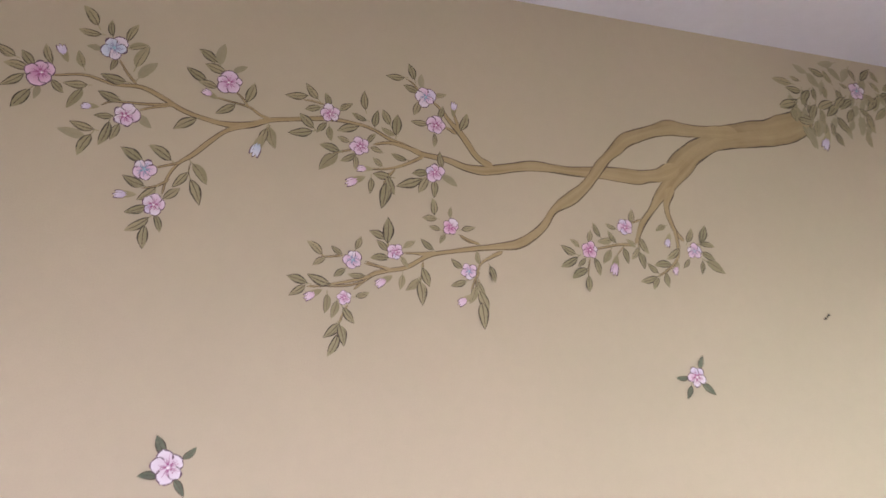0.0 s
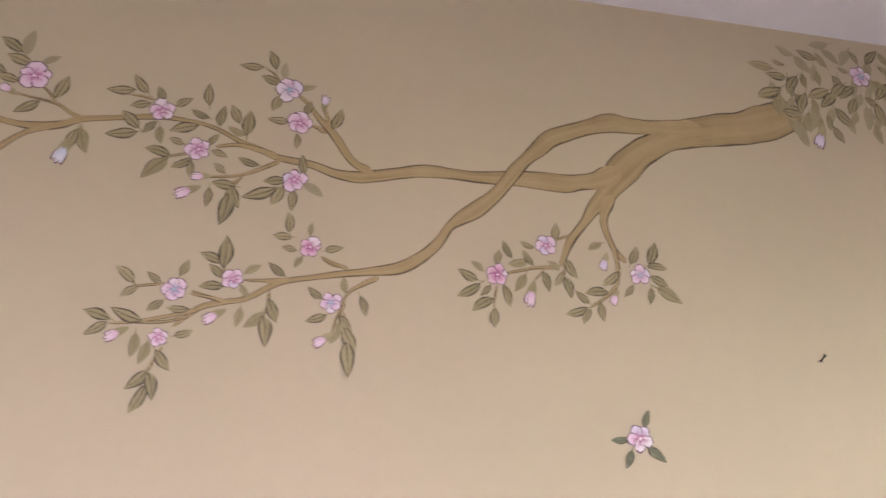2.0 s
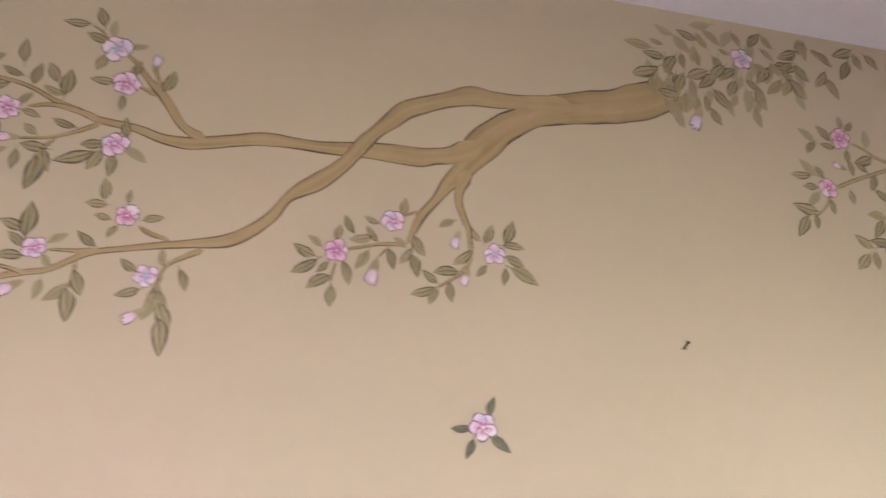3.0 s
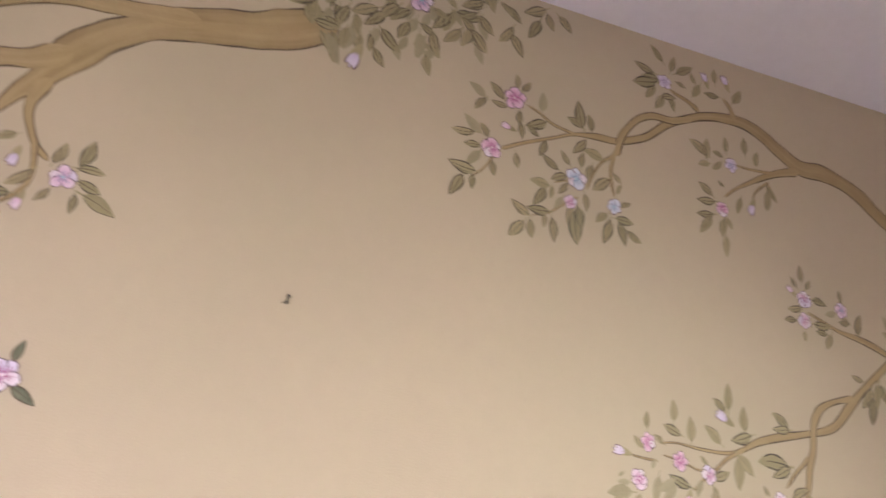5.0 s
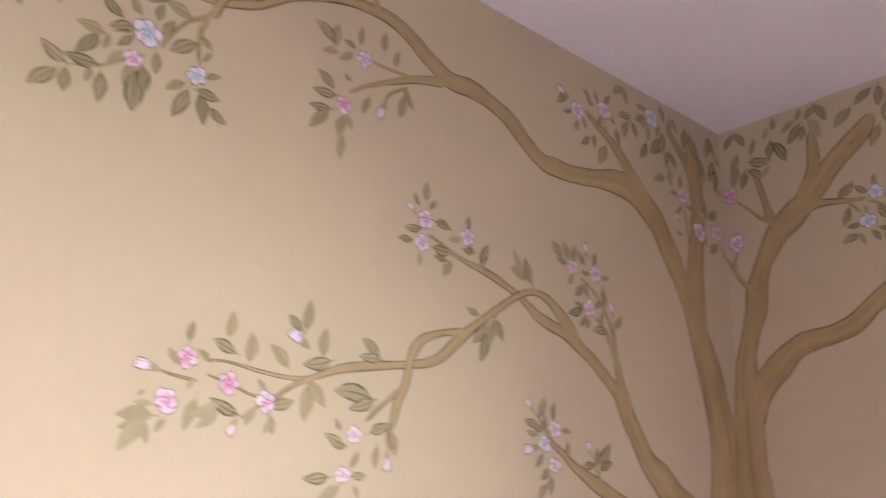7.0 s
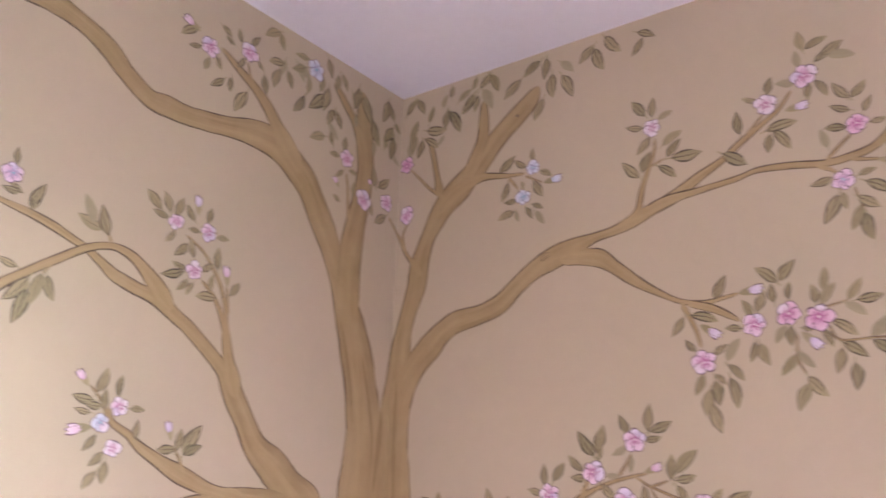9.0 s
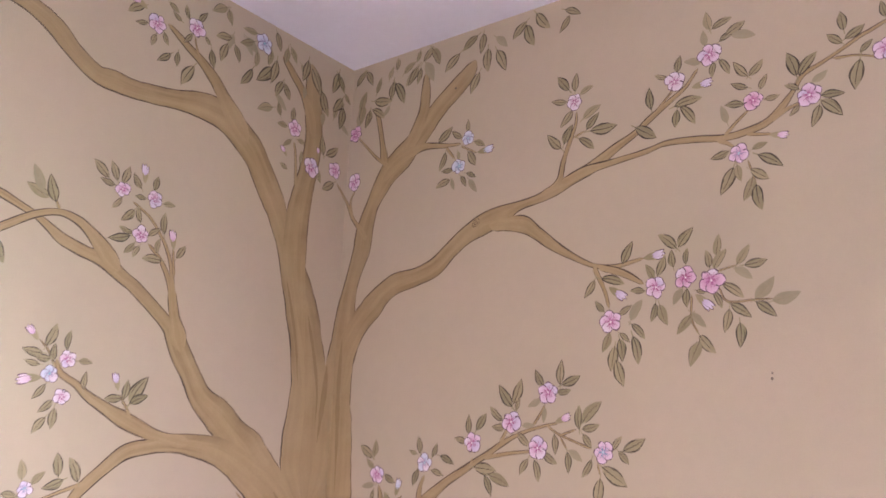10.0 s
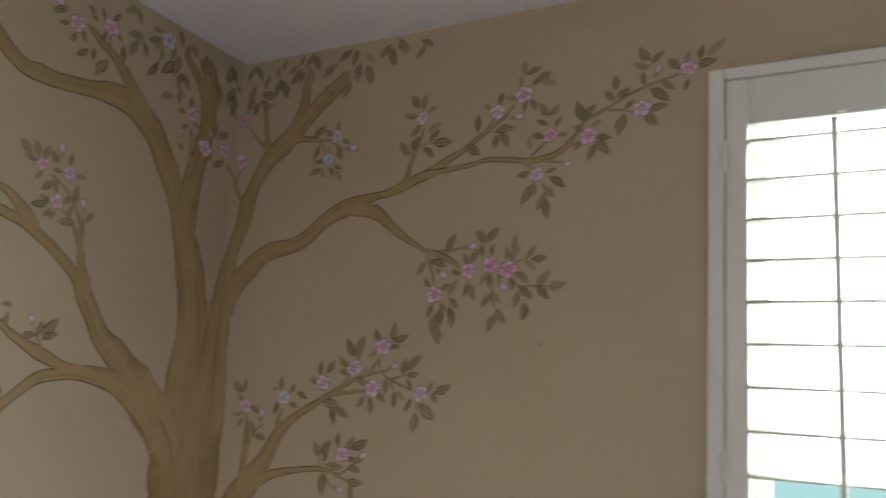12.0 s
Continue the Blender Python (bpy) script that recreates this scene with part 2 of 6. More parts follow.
def window_unit():
    """Casing, sash and glass, as one window set in its opening."""
    root = tagged(thing("window_1", (0, (WIN_N + WIN_S) / 2, WIN_LOW), "white-framed window in a narrow painted casing", "window"), kind="structure")
    n, s, t, b = -1.285, -2.537, 2.215, 0.895  # outer edges of the casing
    boxed("casing_side", [(-0.022, 0.0, n - 0.030, n, b, t)], SHUTTER_PAINT, root, bevel=0.004)
    boxed("casing_side", [(-0.022, 0.0, s, s + 0.030, b, t)], SHUTTER_PAINT, root, bevel=0.004)
    boxed("casing_head", [(-0.0215, 0.0, s + 0.0305, n - 0.0305, t - 0.024, t)], SHUTTER_PAINT, root, bevel=0.004)
    boxed("window_sill", [(-0.05, 0.0, s + 0.0305, n - 0.0305, b, b + 0.024)], SHUTTER_PAINT, root, bevel=0.004)
    boxed("jamb_lining", [(0.016, 0.10, n - 0.052, n - 0.034, b, t - 0.03)], SHUTTER_PAINT, root)
    boxed("jamb_lining", [(0.016, 0.10, s + 0.034, s + 0.052, b, t - 0.03)], SHUTTER_PAINT, root)
    boxed("head_lining", [(0.016, 0.10, s + 0.053, n - 0.053, t - 0.052, t - 0.032)], SHUTTER_PAINT, root)
    y0, y1, z0, z1 = s + 0.053, n - 0.053, b + 0.03, t - 0.053
    mid = (y0 + y1) / 2
    for name, spans in (("sash_stile", [(0.105, 0.135, y0, y0 + 0.04, z0, z1)]), ("sash_stile", [(0.105, 0.135, y1 - 0.04, y1, z0, z1)]),
                        ("sash_stile", [(0.105, 0.135, mid - 0.02, mid + 0.02, z0 + 0.041, z1 - 0.017)]),
                        ("sash_rail", [(0.105, 0.135, y0 + 0.041, y1 - 0.041, z0, z0 + 0.04)]), ("sash_rail", [(0.105, 0.135, y0 + 0.041, y1 - 0.041, z1 - 0.016, z1)])):
        boxed(name, spans, SHUTTER_PAINT, root)
    for a, c in ((y0 + 0.04, mid - 0.02), (mid + 0.02, y1 - 0.04)):
        pane = boxed("pane", [(0.118, 0.122, a, c, z0 + 0.04, z1 - 0.016)], GLASS, root, "clear window glass", bevel=0)
        pane.visible_shadow = False


def louvre_mesh(length, width, thick, tilt):
    """A slim lens-shaped blade along y, tipped so that its outer edge rises."""
    bm = bmesh.new()
    ring = []
    for k in range(14):
        a = 2 * math.pi * k / 14
        x, z = 0.5 * width * math.cos(a), 0.5 * thick * math.copysign(abs(math.sin(a)) ** 0.75, math.sin(a))
        ring.append((x * math.cos(tilt) - z * math.sin(tilt), x * math.sin(tilt) + z * math.cos(tilt)))
    ends = [[bm.verts.new((x, y, z)) for x, z in ring] for y in (-length / 2, length / 2)]
    for k in range(14):
        bm.faces.new((ends[0][k], ends[0][k - 1], ends[1][k - 1], ends[1][k])).smooth = True
    bm.faces.new(ends[0])
    bm.faces.new(ends[1][::-1])
    bmesh.ops.recalc_face_normals(bm, faces=bm.faces)
    data = bpy.data.meshes.new("louvre")
    bm.to_mesh(data)
    bm.free()
    data.materials.append(SHUTTER_PAINT)
    return data


def shutter_panel(north, width, hinged):
    """One shutter leaf: stiles, rails, louvres, the tilt rod, its catch and its hinges."""
    south, top, low = north - width, 2.189, 0.925
    root = thing("window_shutter", (0, north - width / 2, low), "white plantation shutter leaf with open louvres in the window", "shutter", "shutter leaves of the window")
    stile = 0.041
    boxed("stile", [(-0.017, 0.012, north - stile, north, low, top)], SHUTTER_PAINT, root, bevel=0.003)
    boxed("stile", [(-0.017, 0.012, south, south + stile, low, top)], SHUTTER_PAINT, root, bevel=0.003)
    boxed("top_rail", [(-0.0165, 0.0115, south + stile + 0.0005, north - stile - 0.0005, 2.094, top)], SHUTTER_PAINT, root, bevel=0.003)
    boxed("bottom_rail", [(-0.0165, 0.0115, south + stile + 0.0005, north - stile - 0.0005, low, low + 0.10)], SHUTTER_PAINT, root, bevel=0.003)
    blade = louvre_mesh(width - 2 * stile - 0.004, 0.084, 0.0085, radians(9))
    middle = north - width / 2
    z = 2.057
    while z > low + 0.14:
        ob = new("louvre", blade)
        ob.parent = root
        ob.location = Vector((-0.003, middle, z)) - root.location
        z -= 0.078
    boxed("tilt_rod", [(-0.062, -0.052, middle - 0.006, middle + 0.006, low + 0.11, 2.074)], SHUTTER_PAINT, root, "slim white tilt rod", bevel=0.003)
    boxed("catch", [(-0.024, -0.0168, middle - 0.018, middle - 0.004, 2.098, 2.112)], SHUTTER_PAINT, root, "small white magnet catch", bevel=0.002)
    if hinged:
        for z in (2.03, 1.44, 1.02):
            bm = bmesh.new()
            bmesh.ops.create_cone(bm, cap_ends=True, segments=12, radius1=0.0045, radius2=0.0045, depth=0.062)
            bmesh.ops.translate(bm, verts=bm.verts, vec=(-0.0235, hinged, z))
            box(bm, -0.0245, -0.0222, hinged - 0.012, hinged + 0.012, z - 0.024, z + 0.024)
            part("hinge", bm, HINGE_PAINT, root, "painted butt hinge")


window_unit()
shutter_panel(-1.318, 0.393, -1.3165)
shutter_panel(-1.713, 0.393, 0)
shutter_panel(-2.108, 0.393, -2.504)


# ---- painted mural: s runs along the north wall to the corner (s = 0) and on along the east wall ----
def on_wall(s, z, proud):
    return Vector((s, -proud, z)) if s <= 0 else Vector((-proud, -s, z))


def wall_pose(s, z, proud, degrees, size):
    axes = Matrix(((1, 0, 0), (0, 0, -1), (0, 1, 0))) if s <= 0 else Matrix(((0, 0, -1), (-1, 0, 0), (0, 1, 0)))
    return Matrix.Translation(on_wall(s, z, proud)) @ axes.to_4x4() @ pose(0, 0, 0, 0, 0, degrees) @ Matrix.Diagonal((size, size, 1, 1))


rng = random.Random(7)
layer = {"branch": 0.0001, "leaf": 0.0011}


def smooth_path(points, step=0.006):
    """A smooth curve through (s, z, width), sampled about every step metres."""
    p = [np.array(q) for q in points]
    p = [2 * p[0] - p[1], *p, 2 * p[-1] - p[-2]]
    out = []
    for a, b, c, d in zip(p, p[1:], p[2:], p[3:]):
        n = max(2, int(np.hypot(*(c - b)[:2]) / step))
        for k in range(n):
            t = k / n
            out.append(0.5 * (2 * b + (c - a) * t + (2 * a - 5 * b + 4 * c - d) * t * t + (3 * b - a - 3 * c + d) * t**3))
    return out + [p[-2]]


def ribbon(bm, uv, rails, slot, proud, along):
    """Faces between neighbouring rails, which run side by side; rails are lists of (s, z)."""
    rows = [[bm.verts.new((s, z, proud)) for s, z in rail] for rail in rails]
    last = len(rows) - 1
    for j in range(last):
        for k in range(len(along) - 1):
            f = bm.faces.new((rows[j][k], rows[j][k + 1], rows[j + 1][k + 1], rows[j + 1][k]))
            f.material_index = slot
            for loop, (jj, kk) in zip(f.loops, ((j, k), (j, k + 1), (j + 1, k + 1), (j + 1, k))):
                loop[uv].uv = (jj / last, along[kk])


def fold(bm):
    """Bends a flat sheet of (s, z, proud) round the room's corner."""
    if min(v.co.x for v in bm.verts) < 0 < max(v.co.x for v in bm.verts):
        bmesh.ops.bisect_plane(bm, geom=bm.verts[:] + bm.edges[:] + bm.faces[:], plane_co=(0, 0, 0), plane_no=(1, 0, 0))
    for v in bm.verts:
        s, z, proud = v.co
        v.co = (s, -proud, z) if s < -1e-6 else (-proud, -s, z) if s > 1e-6 else (-proud, -proud, z)


PAINTED_LIMBS = []


def stroke(name, parent, points, true_width=False):
    """Registers a painted limb that runs from its root to its tip; paint_limbs() lays the paint once all are known."""
    path = smooth_path(points)
    mids = np.array([q[:2] for q in path])
    width = np.array([max(q[2], 0.0018) for q in path])
    if not true_width:
        width *= np.where(width < 0.012, 0.85, 1.0) * np.linspace(1.0, 0.85, len(width))
    ahead = np.gradient(mids, axis=0)
    side = np.stack([-ahead[:, 1], ahead[:, 0]], 1) / (np.linalg.norm(ahead, axis=1, keepdims=True) + 1e-9)
    along = np.r_[0, np.cumsum(np.linalg.norm(np.diff(mids, axis=0), axis=1))]
    seed = rng.random() * 50
    wob = np.array([[0.7 * noise.noise((q * 26, seed + 9 * e, 0)) + 0.5 * noise.noise((q * 70, seed + 9 * e, 4)) for e in (0, 1)] for q in along])
    half = [0.5 * width * (1 + 0.07 * wob[:, e]) + 0.0003 for e in (0, 1)]
    cap = np.sqrt(np.clip(along / (0.7 * width[0]), 0.02, 1)) * np.sqrt(np.clip((along[-1] - along) / (0.6 * width[-1]), 0.05, 1))
    half = [h * cap for h in half]
    ob = part(name, bmesh.new(), [LIMB_PAINT, LINE_PAINT], parent)
    PAINTED_LIMBS.append({"ob": ob, "mids": mids, "side": side, "half": half, "along": along, "width": width, "seed": seed, "proud": layer["branch"]})
    layer["branch"] += 0.000012
    return ob


def covered(points, limb, margin):
    """Which points lie on the other limbs' paint."""
    hit = np.zeros(len(points), bool)
    for other in PAINTED_LIMBS:
        if other is limb:
            continue
        reach = other["width"].max()
        if (other["mids"].min(0) - reach > points.max(0)).any() or (other["mids"].max(0) + reach < points.min(0)).any():
            continue
        gap = np.linalg.norm(points[:, None] - other["mids"][None], axis=2)
        hit |= (gap < 0.5 * (other["half"][0] + other["half"][1])[None] - margin).any(1)
    return hit


def end_runs(hit):
    """Keeps only the runs that reach the root or the tip: there a limb grows out of another."""
    keep = np.zeros(len(hit), bool)
    for order in (range(len(hit)), range(len(hit) - 1, -1, -1)):
        for k in order:
            if not hit[k]:
                break
            keep[k] = True
    return keep


def paint_limbs():
    """Streaked bodies with broken, darker outlines, which stop where one limb runs into another."""
    for limb in PAINTED_LIMBS:
        mids, side, half, along, width, seed, proud = (limb[k] for k in ("mids", "side", "half", "along", "width", "seed", "proud"))
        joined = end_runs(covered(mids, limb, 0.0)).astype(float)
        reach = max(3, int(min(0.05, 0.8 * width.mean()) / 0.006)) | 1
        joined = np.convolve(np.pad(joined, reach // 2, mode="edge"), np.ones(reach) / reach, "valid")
        bm = bmesh.new()
        uv = bm.loops.layers.uv.new("UVMap")
        wash = bm.verts.layers.float.new("wash")
        lanes = np.linspace(-1, 1, 7)
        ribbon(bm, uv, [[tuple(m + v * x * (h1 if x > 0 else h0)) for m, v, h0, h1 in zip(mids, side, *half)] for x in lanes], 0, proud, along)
        bm.verts.ensure_lookup_table()
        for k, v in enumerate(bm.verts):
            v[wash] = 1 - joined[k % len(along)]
        for e, sign in ((0, -1), (1, 1)):
            edge = mids + side * sign * half[e][:, None]
            line = np.array([(0.0018 if e else 0.0013) + 0.0016 * noise.noise((q * 24, seed + 20 + 5 * e, 3)) for q in along]) * np.clip(width / 0.012, 0.65, 1.3)
            line[end_runs(covered(edge, limb, 0.0012))] = 0
            start = 0
            for k in range(len(along) + 1):
                if k == len(along) or line[k] < 0.0003:
                    if k - start > 2:
                        span = slice(start, k)
                        thin = line[span] * np.clip(np.minimum(np.arange(k - start) + 1, np.arange(k - start, 0, -1)) / 3, 0.2, 1)
                        inner = edge[span] - side[span] * sign * thin[:, None]
                        ribbon(bm, uv, [[tuple(q) for q in edge[span]], [tuple(q) for q in inner]], 1, proud + 0.000008, along[span])
                    start = k + 1
        fold(bm)
        bm.to_mesh(limb["ob"].data)
        bm.free()


def brush_mark(parent, points, width, paint):
    """A long pointed brush stroke on a limb, following its grain."""
    path = smooth_path([(a, b, width) for a, b in points])
    mids = np.array([q[:2] for q in path])
    ahead = np.gradient(mids, axis=0)
    side = np.stack([-ahead[:, 1], ahead[:, 0]], 1) / (np.linalg.norm(ahead, axis=1, keepdims=True) + 1e-9)
    t = np.linspace(0, 1, len(mids))
    half = 0.5 * width * np.sin(np.pi * (0.03 + 0.94 * t ** 0.7)) * np.array([1 + 0.35 * noise.noise((9 * k, 40 * points[0][0], 2)) for k in t])
    bm = bmesh.new()
    uv = bm.loops.layers.uv.new("UVMap")
    ribbon(bm, uv, [[tuple(m + v * x * h) for m, v, h in zip(mids, side, half)] for x in (-1, 0, 1)], 0, 0.00104, t)
    fold(bm)
    return part("brush_mark", bm, paint, parent)


def branch(parent, points):
    return stroke("branch", parent, points)


def twig(parent, points):
    return stroke("twig", parent, points)


def limb_of(parent, points, name="branch"):
    return stroke(name, parent, points, True)


def leaf_mesh(width, bend, outlined, seed):
    """A painted leaf one metre long, from its stalk to its tip: a two-tone blade, a midrib and a brushed outline."""
    r = random.Random(seed)
    bm = bmesh.new()
    uv = bm.loops.layers.uv.new("UVMap")
    n = 11
    along = [k / n for k in range(n + 1)]

    def centre(t):
        return bend * math.sin(math.pi * t)

    def half(t, e):
        return max(0.004, width * (math.sin(math.pi * t ** (0.80 + 0.1 * e)) ** 0.85) * (1 + 0.06 * math.sin(7 * t + seed)))

    up = [(t, centre(t) + half(t, 0)) for t in along]
    mid = [(t, centre(t)) for t in along]
    low = [(t, centre(t) - half(t, 1)) for t in along]
    ribbon(bm, uv, [low, mid, up], 0, 0.0, along)
    thick = 0.047 if outlined else 0.024
    for edge, sign, keep in ((up, -1, r.choice((0.75, 1.0))), (low, 1, r.choice((0.85, 1.0)))):
        if not outlined and sign < 0:
            continue
        first, last = (0, int(n * keep)) if r.random() < 0.6 else (int(n * (1 - keep)), n)
        pts = edge[first:last + 1]
        w = [thick * (0.35 + 0.9 * math.sin(math.pi * (k + 0.5) / len(pts))) * r.uniform(0.7, 1.2) for k in range(len(pts))]
        ribbon(bm, uv, [pts, [(x, y + sign * a) for (x, y), a in zip(pts, w)]], 1, 0.00002, [p[0] for p in pts])
    rib = [p for p in mid if p[0] < r.uniform(0.72, 0.9)]
    w = [(0.019 if outlined else 0.011) * (1 - 0.75 * p[0]) for p in rib]
    ribbon(bm, uv, [[(x, y - a) for (x, y), a in zip(rib, w)], [(x, y + a) for (x, y), a in zip(rib, w)]], 1, 0.00002, [p[0] for p in rib])
    stalk = [(-0.20, -0.4 * bend), (-0.10, -0.2 * bend), (0.02, 0)]
    ribbon(bm, uv, [[(x, y - 0.022) for x, y in stalk], [(x, y + 0.022) for x, y in stalk]], 0, 0.00001, (0, 1, 2))
    if outlined and r.random() < 0.6:  # an inner stroke, as the painter lays it beside the midrib
        pts = [(t, centre(t) + 0.5 * half(t, 0)) for t in along[3:9]]
        ribbon(bm, uv, [pts, [(x, y + 0.015) for x, y in pts]], 1, 0.00002, [p[0] for p in pts])
    data = bpy.data.meshes.new("leaf")
    bm.to_mesh(data)
    bm.free()
    data.materials.append(LEAF_PAINT)
    data.materials.append(LEAF_LINE)
    return data


def put(name, data, parent, m, label=""):
    ob = new(name, data)
    ob.parent = parent
    if parent.type == "EMPTY":
        ob.matrix_parent_inverse = Matrix.Translation(-parent.location)
    ob.matrix_basis = m
    return tagged(ob, label) if label else ob


def next_proud():
    layer["leaf"] = 0.0011 + (layer["leaf"] - 0.0011 + 0.000037) % 0.00043
    return layer["leaf"]


def keep_side(s, degrees, length):
    """Moves a mark that would poke through the corner back onto its own wall."""
    reach = length * math.cos(radians(degrees))
    low, high = min(s, s + reach) - 0.006, max(s, s + reach) + 0.006
    if low < 0 < high:
        return s - high if low + high < 0 else s - low
    return s


def leaves(parent, rows, kind_of=None):
    for s, z, degrees, length in rows:
        pick = rng.random()
        kind = kind_of or (LEAVES if pick < 0.74 else SOFT_LEAVES if pick < 0.90 else FADED_LEAVES)
        length *= 1.05
        put("leaf", rng.choice(kind), parent, wall_pose(keep_side(s, degrees, length), z, next_proud(), degrees, length))


def petal_mesh(seed):
    """A rounded petal one metre long, with a notch at its rim."""
    r = random.Random(seed)
    bm = bmesh.new()
    uv = bm.loops.layers.uv.new("UVMap")
    n, wide = 8, r.uniform(0.43, 0.48)
    along = [k / n for k in range(n + 1)]
    rails = []
    for lane in (-1, -0.5, 0, 0.5, 1):
        rails.append([(t * (1 - 0.10 * (1 - abs(lane)) * (t > 0.9)) - 0.16 * abs(lane) ** 2 * t**3,
                       lane * wide * (math.sin(math.pi * min(1, 0.07 + 0.80 * t)) ** 0.8) * (1 + 0.05 * math.sin(5 * t + seed))) for t in along])
    ribbon(bm, uv, rails, 0, 0.0, along)
    rim = rails[0][2:] + [rail[-1] for rail in rails[1:-1]] + rails[-1][:1:-1]
    w = [0.075 * r.uniform(0.4, 1.4) for _ in rim]
    inner = [(0.55 + (x - 0.55) * (1 - q / 0.42), y * (1 - q / 0.45)) for (x, y), q in zip(rim, w)]
    ribbon(bm, uv, [rim, inner], 1, 0.00001, [k / len(rim) for k in range(len(rim))])
    data = bpy.data.meshes.new("petal")
    bm.to_mesh(data)
    bm.free()
    data.materials.append(PETAL_PINK)
    data.materials.append(PETAL_LINE)
    return data


def disc_mesh(name, lobes, depth, mat, corners=40):
    """A flat round or lobed patch of radius one."""
    bm = bmesh.new()
    hub = bm.verts.new((0, 0, 0))
    rim = []
    for k in range(corners):
        a = 2 * math.pi * k / corners
        rad = 0.82 - depth * (0.5 - 0.5 * math.cos(lobes * a)) ** 1.6
        rim.append(bm.verts.new((rad * math.cos(a), rad * math.sin(a), 0)))
    for k in range(corners):
        bm.faces.new((hub, rim[k - 1], rim[k]))
    bmesh.ops.recalc_face_normals(bm, faces=bm.faces)
    data = bpy.data.meshes.new(name)
    bm.to_mesh(data)
    bm.free()
    data.materials.append(mat)
    return data


def vein_mesh():
    """Fine brush lines that fan from the heart of a flower over its five petals."""
    bm = bmesh.new()
    uv = bm.loops.layers.uv.new("UVMap")
    r = random.Random(3)
    for k in range(5):
        for off in (-13, 2, 15):
            a, end = radians(72 * k + off + r.uniform(-4, 4)), r.uniform(0.42, 0.66)
            pts = [(d * math.cos(a), d * math.sin(a)) for d in (0.10, 0.25, 0.4, end)]
            w = (0.026, 0.024, 0.017, 0.005)
            ribbon(bm, uv, [[(x - q * math.sin(a), y + q * math.cos(a)) for (x, y), q in zip(pts, w)], [(x + q * math.sin(a), y - q * math.cos(a)) for (x, y), q in zip(pts, w)]], 0, 0, (0, 1, 2, 3))
    data = bpy.data.meshes.new("petal_veins")
    bm.to_mesh(data)
    bm.free()
    return data


def with_material(data, *mats):
    copy = data.copy()
    for k, mat in enumerate(mats):
        if k < len(copy.materials):
            copy.materials[k] = mat
        else:
            copy.materials.append(mat)
    return copy


def flower_set(petal_mat, vein_mat, heart_mat):
    blend = [petal_mat, petal_mat, petal_mat, PETAL_PALE, PETAL_LILAC if petal_mat == PETAL_PINK else petal_mat, petal_mat]
    return {"petals": [with_material(PETALS[k % len(PETALS)], mat, PETAL_LINE) for k, mat in enumerate(blend)], "veins": with_material(VEINS, vein_mat), "heart": with_material(HEART, heart_mat), "bud": with_material(BUD, petal_mat), "eye": 0.19 if heart_mat == HEART_BLUE else 0.11}


def flowers(parent, rows):
    """Five-petalled blossoms: a dark outline patch that carries the petals, their veins and the heart."""
    for s, z, radius, kind in rows:
        if abs(s) < radius:
            s = math.copysign(radius, s)
        turn = rng.uniform(0, 72)
        m = wall_pose(s, z, 0.0016 + rng.random() * 0.0002, turn, radius * 1.14)
        flower = put("flower", OUTLINE, parent, m)
        for k in range(5):
            size = rng.uniform(0.82, 1.10)
            put("petal", rng.choice(kind["petals"]), flower, pose(0, 0, 0.00003 + 0.00003 * k, 0, 0, 72 * k + rng.uniform(-11, 11)) @ Matrix.Diagonal((size, size * rng.uniform(0.86, 1.2), 1, 1)))
        put("vein", kind["veins"], flower, pose(0, 0, 0.00022))
        put("heart", kind["heart"], flower, pose(rng.uniform(-0.04, 0.04), rng.uniform(-0.04, 0.04), 0.00026) @ Matrix.Diagonal((kind["eye"], 0.85 * kind["eye"], 1, 1)))


def bud_mesh():
    """A closed blossom one metre long: three furled petals that part at the tip."""
    bm = bmesh.new()
    uv = bm.loops.layers.uv.new("UVMap")
    along = [k / 8 for k in range(9)]
    for turn, wide, reach, proud in ((-12, 0.095, 0.92, 0), (11, 0.10, 0.98, 0.00003), (0, 0.085, 1.0, 0.00006)):
        c, q = math.cos(radians(turn)), math.sin(radians(turn))
        rails = []
        for lane in (-1, 0, 1):
            pts = [(0.28 + (reach - 0.28) * t, lane * wide * math.sin(math.pi * (0.12 + 0.82 * t)) ** 0.9) for t in along]
            rails.append([(0.25 + (x - 0.25) * c - y * q, (x - 0.25) * q + y * c) for x, y in pts])
        ribbon(bm, uv, rails, 0, proud, along)
    data = bpy.data.meshes.new("bud")
    bm.to_mesh(data)
    bm.free()
    return data


def calyx_mesh():
    bm = bmesh.new()
    uv = bm.loops.layers.uv.new("UVMap")
    along = [k / 6 for k in range(7)]
    for turn, wide, reach in ((-16, 0.07, 0.62), (16, 0.07, 0.58), (0, 0.08, 0.5)):
        c, q = math.cos(radians(turn)), math.sin(radians(turn))
        rails = [[(reach * t * c - lane * wide * math.sin(math.pi * (0.1 + 0.88 * t)) * q, reach * t * q + lane * wide * math.sin(math.pi * (0.1 + 0.88 * t)) * c) for t in along] for lane in (-1, 0, 1)]
        ribbon(bm, uv, rails, 0, 0.00002 * (turn + 16), along)
    data = bpy.data.meshes.new("calyx")
    bm.to_mesh(data)
    bm.free()
    data.materials.append(LEAF_PAINT)
    return data


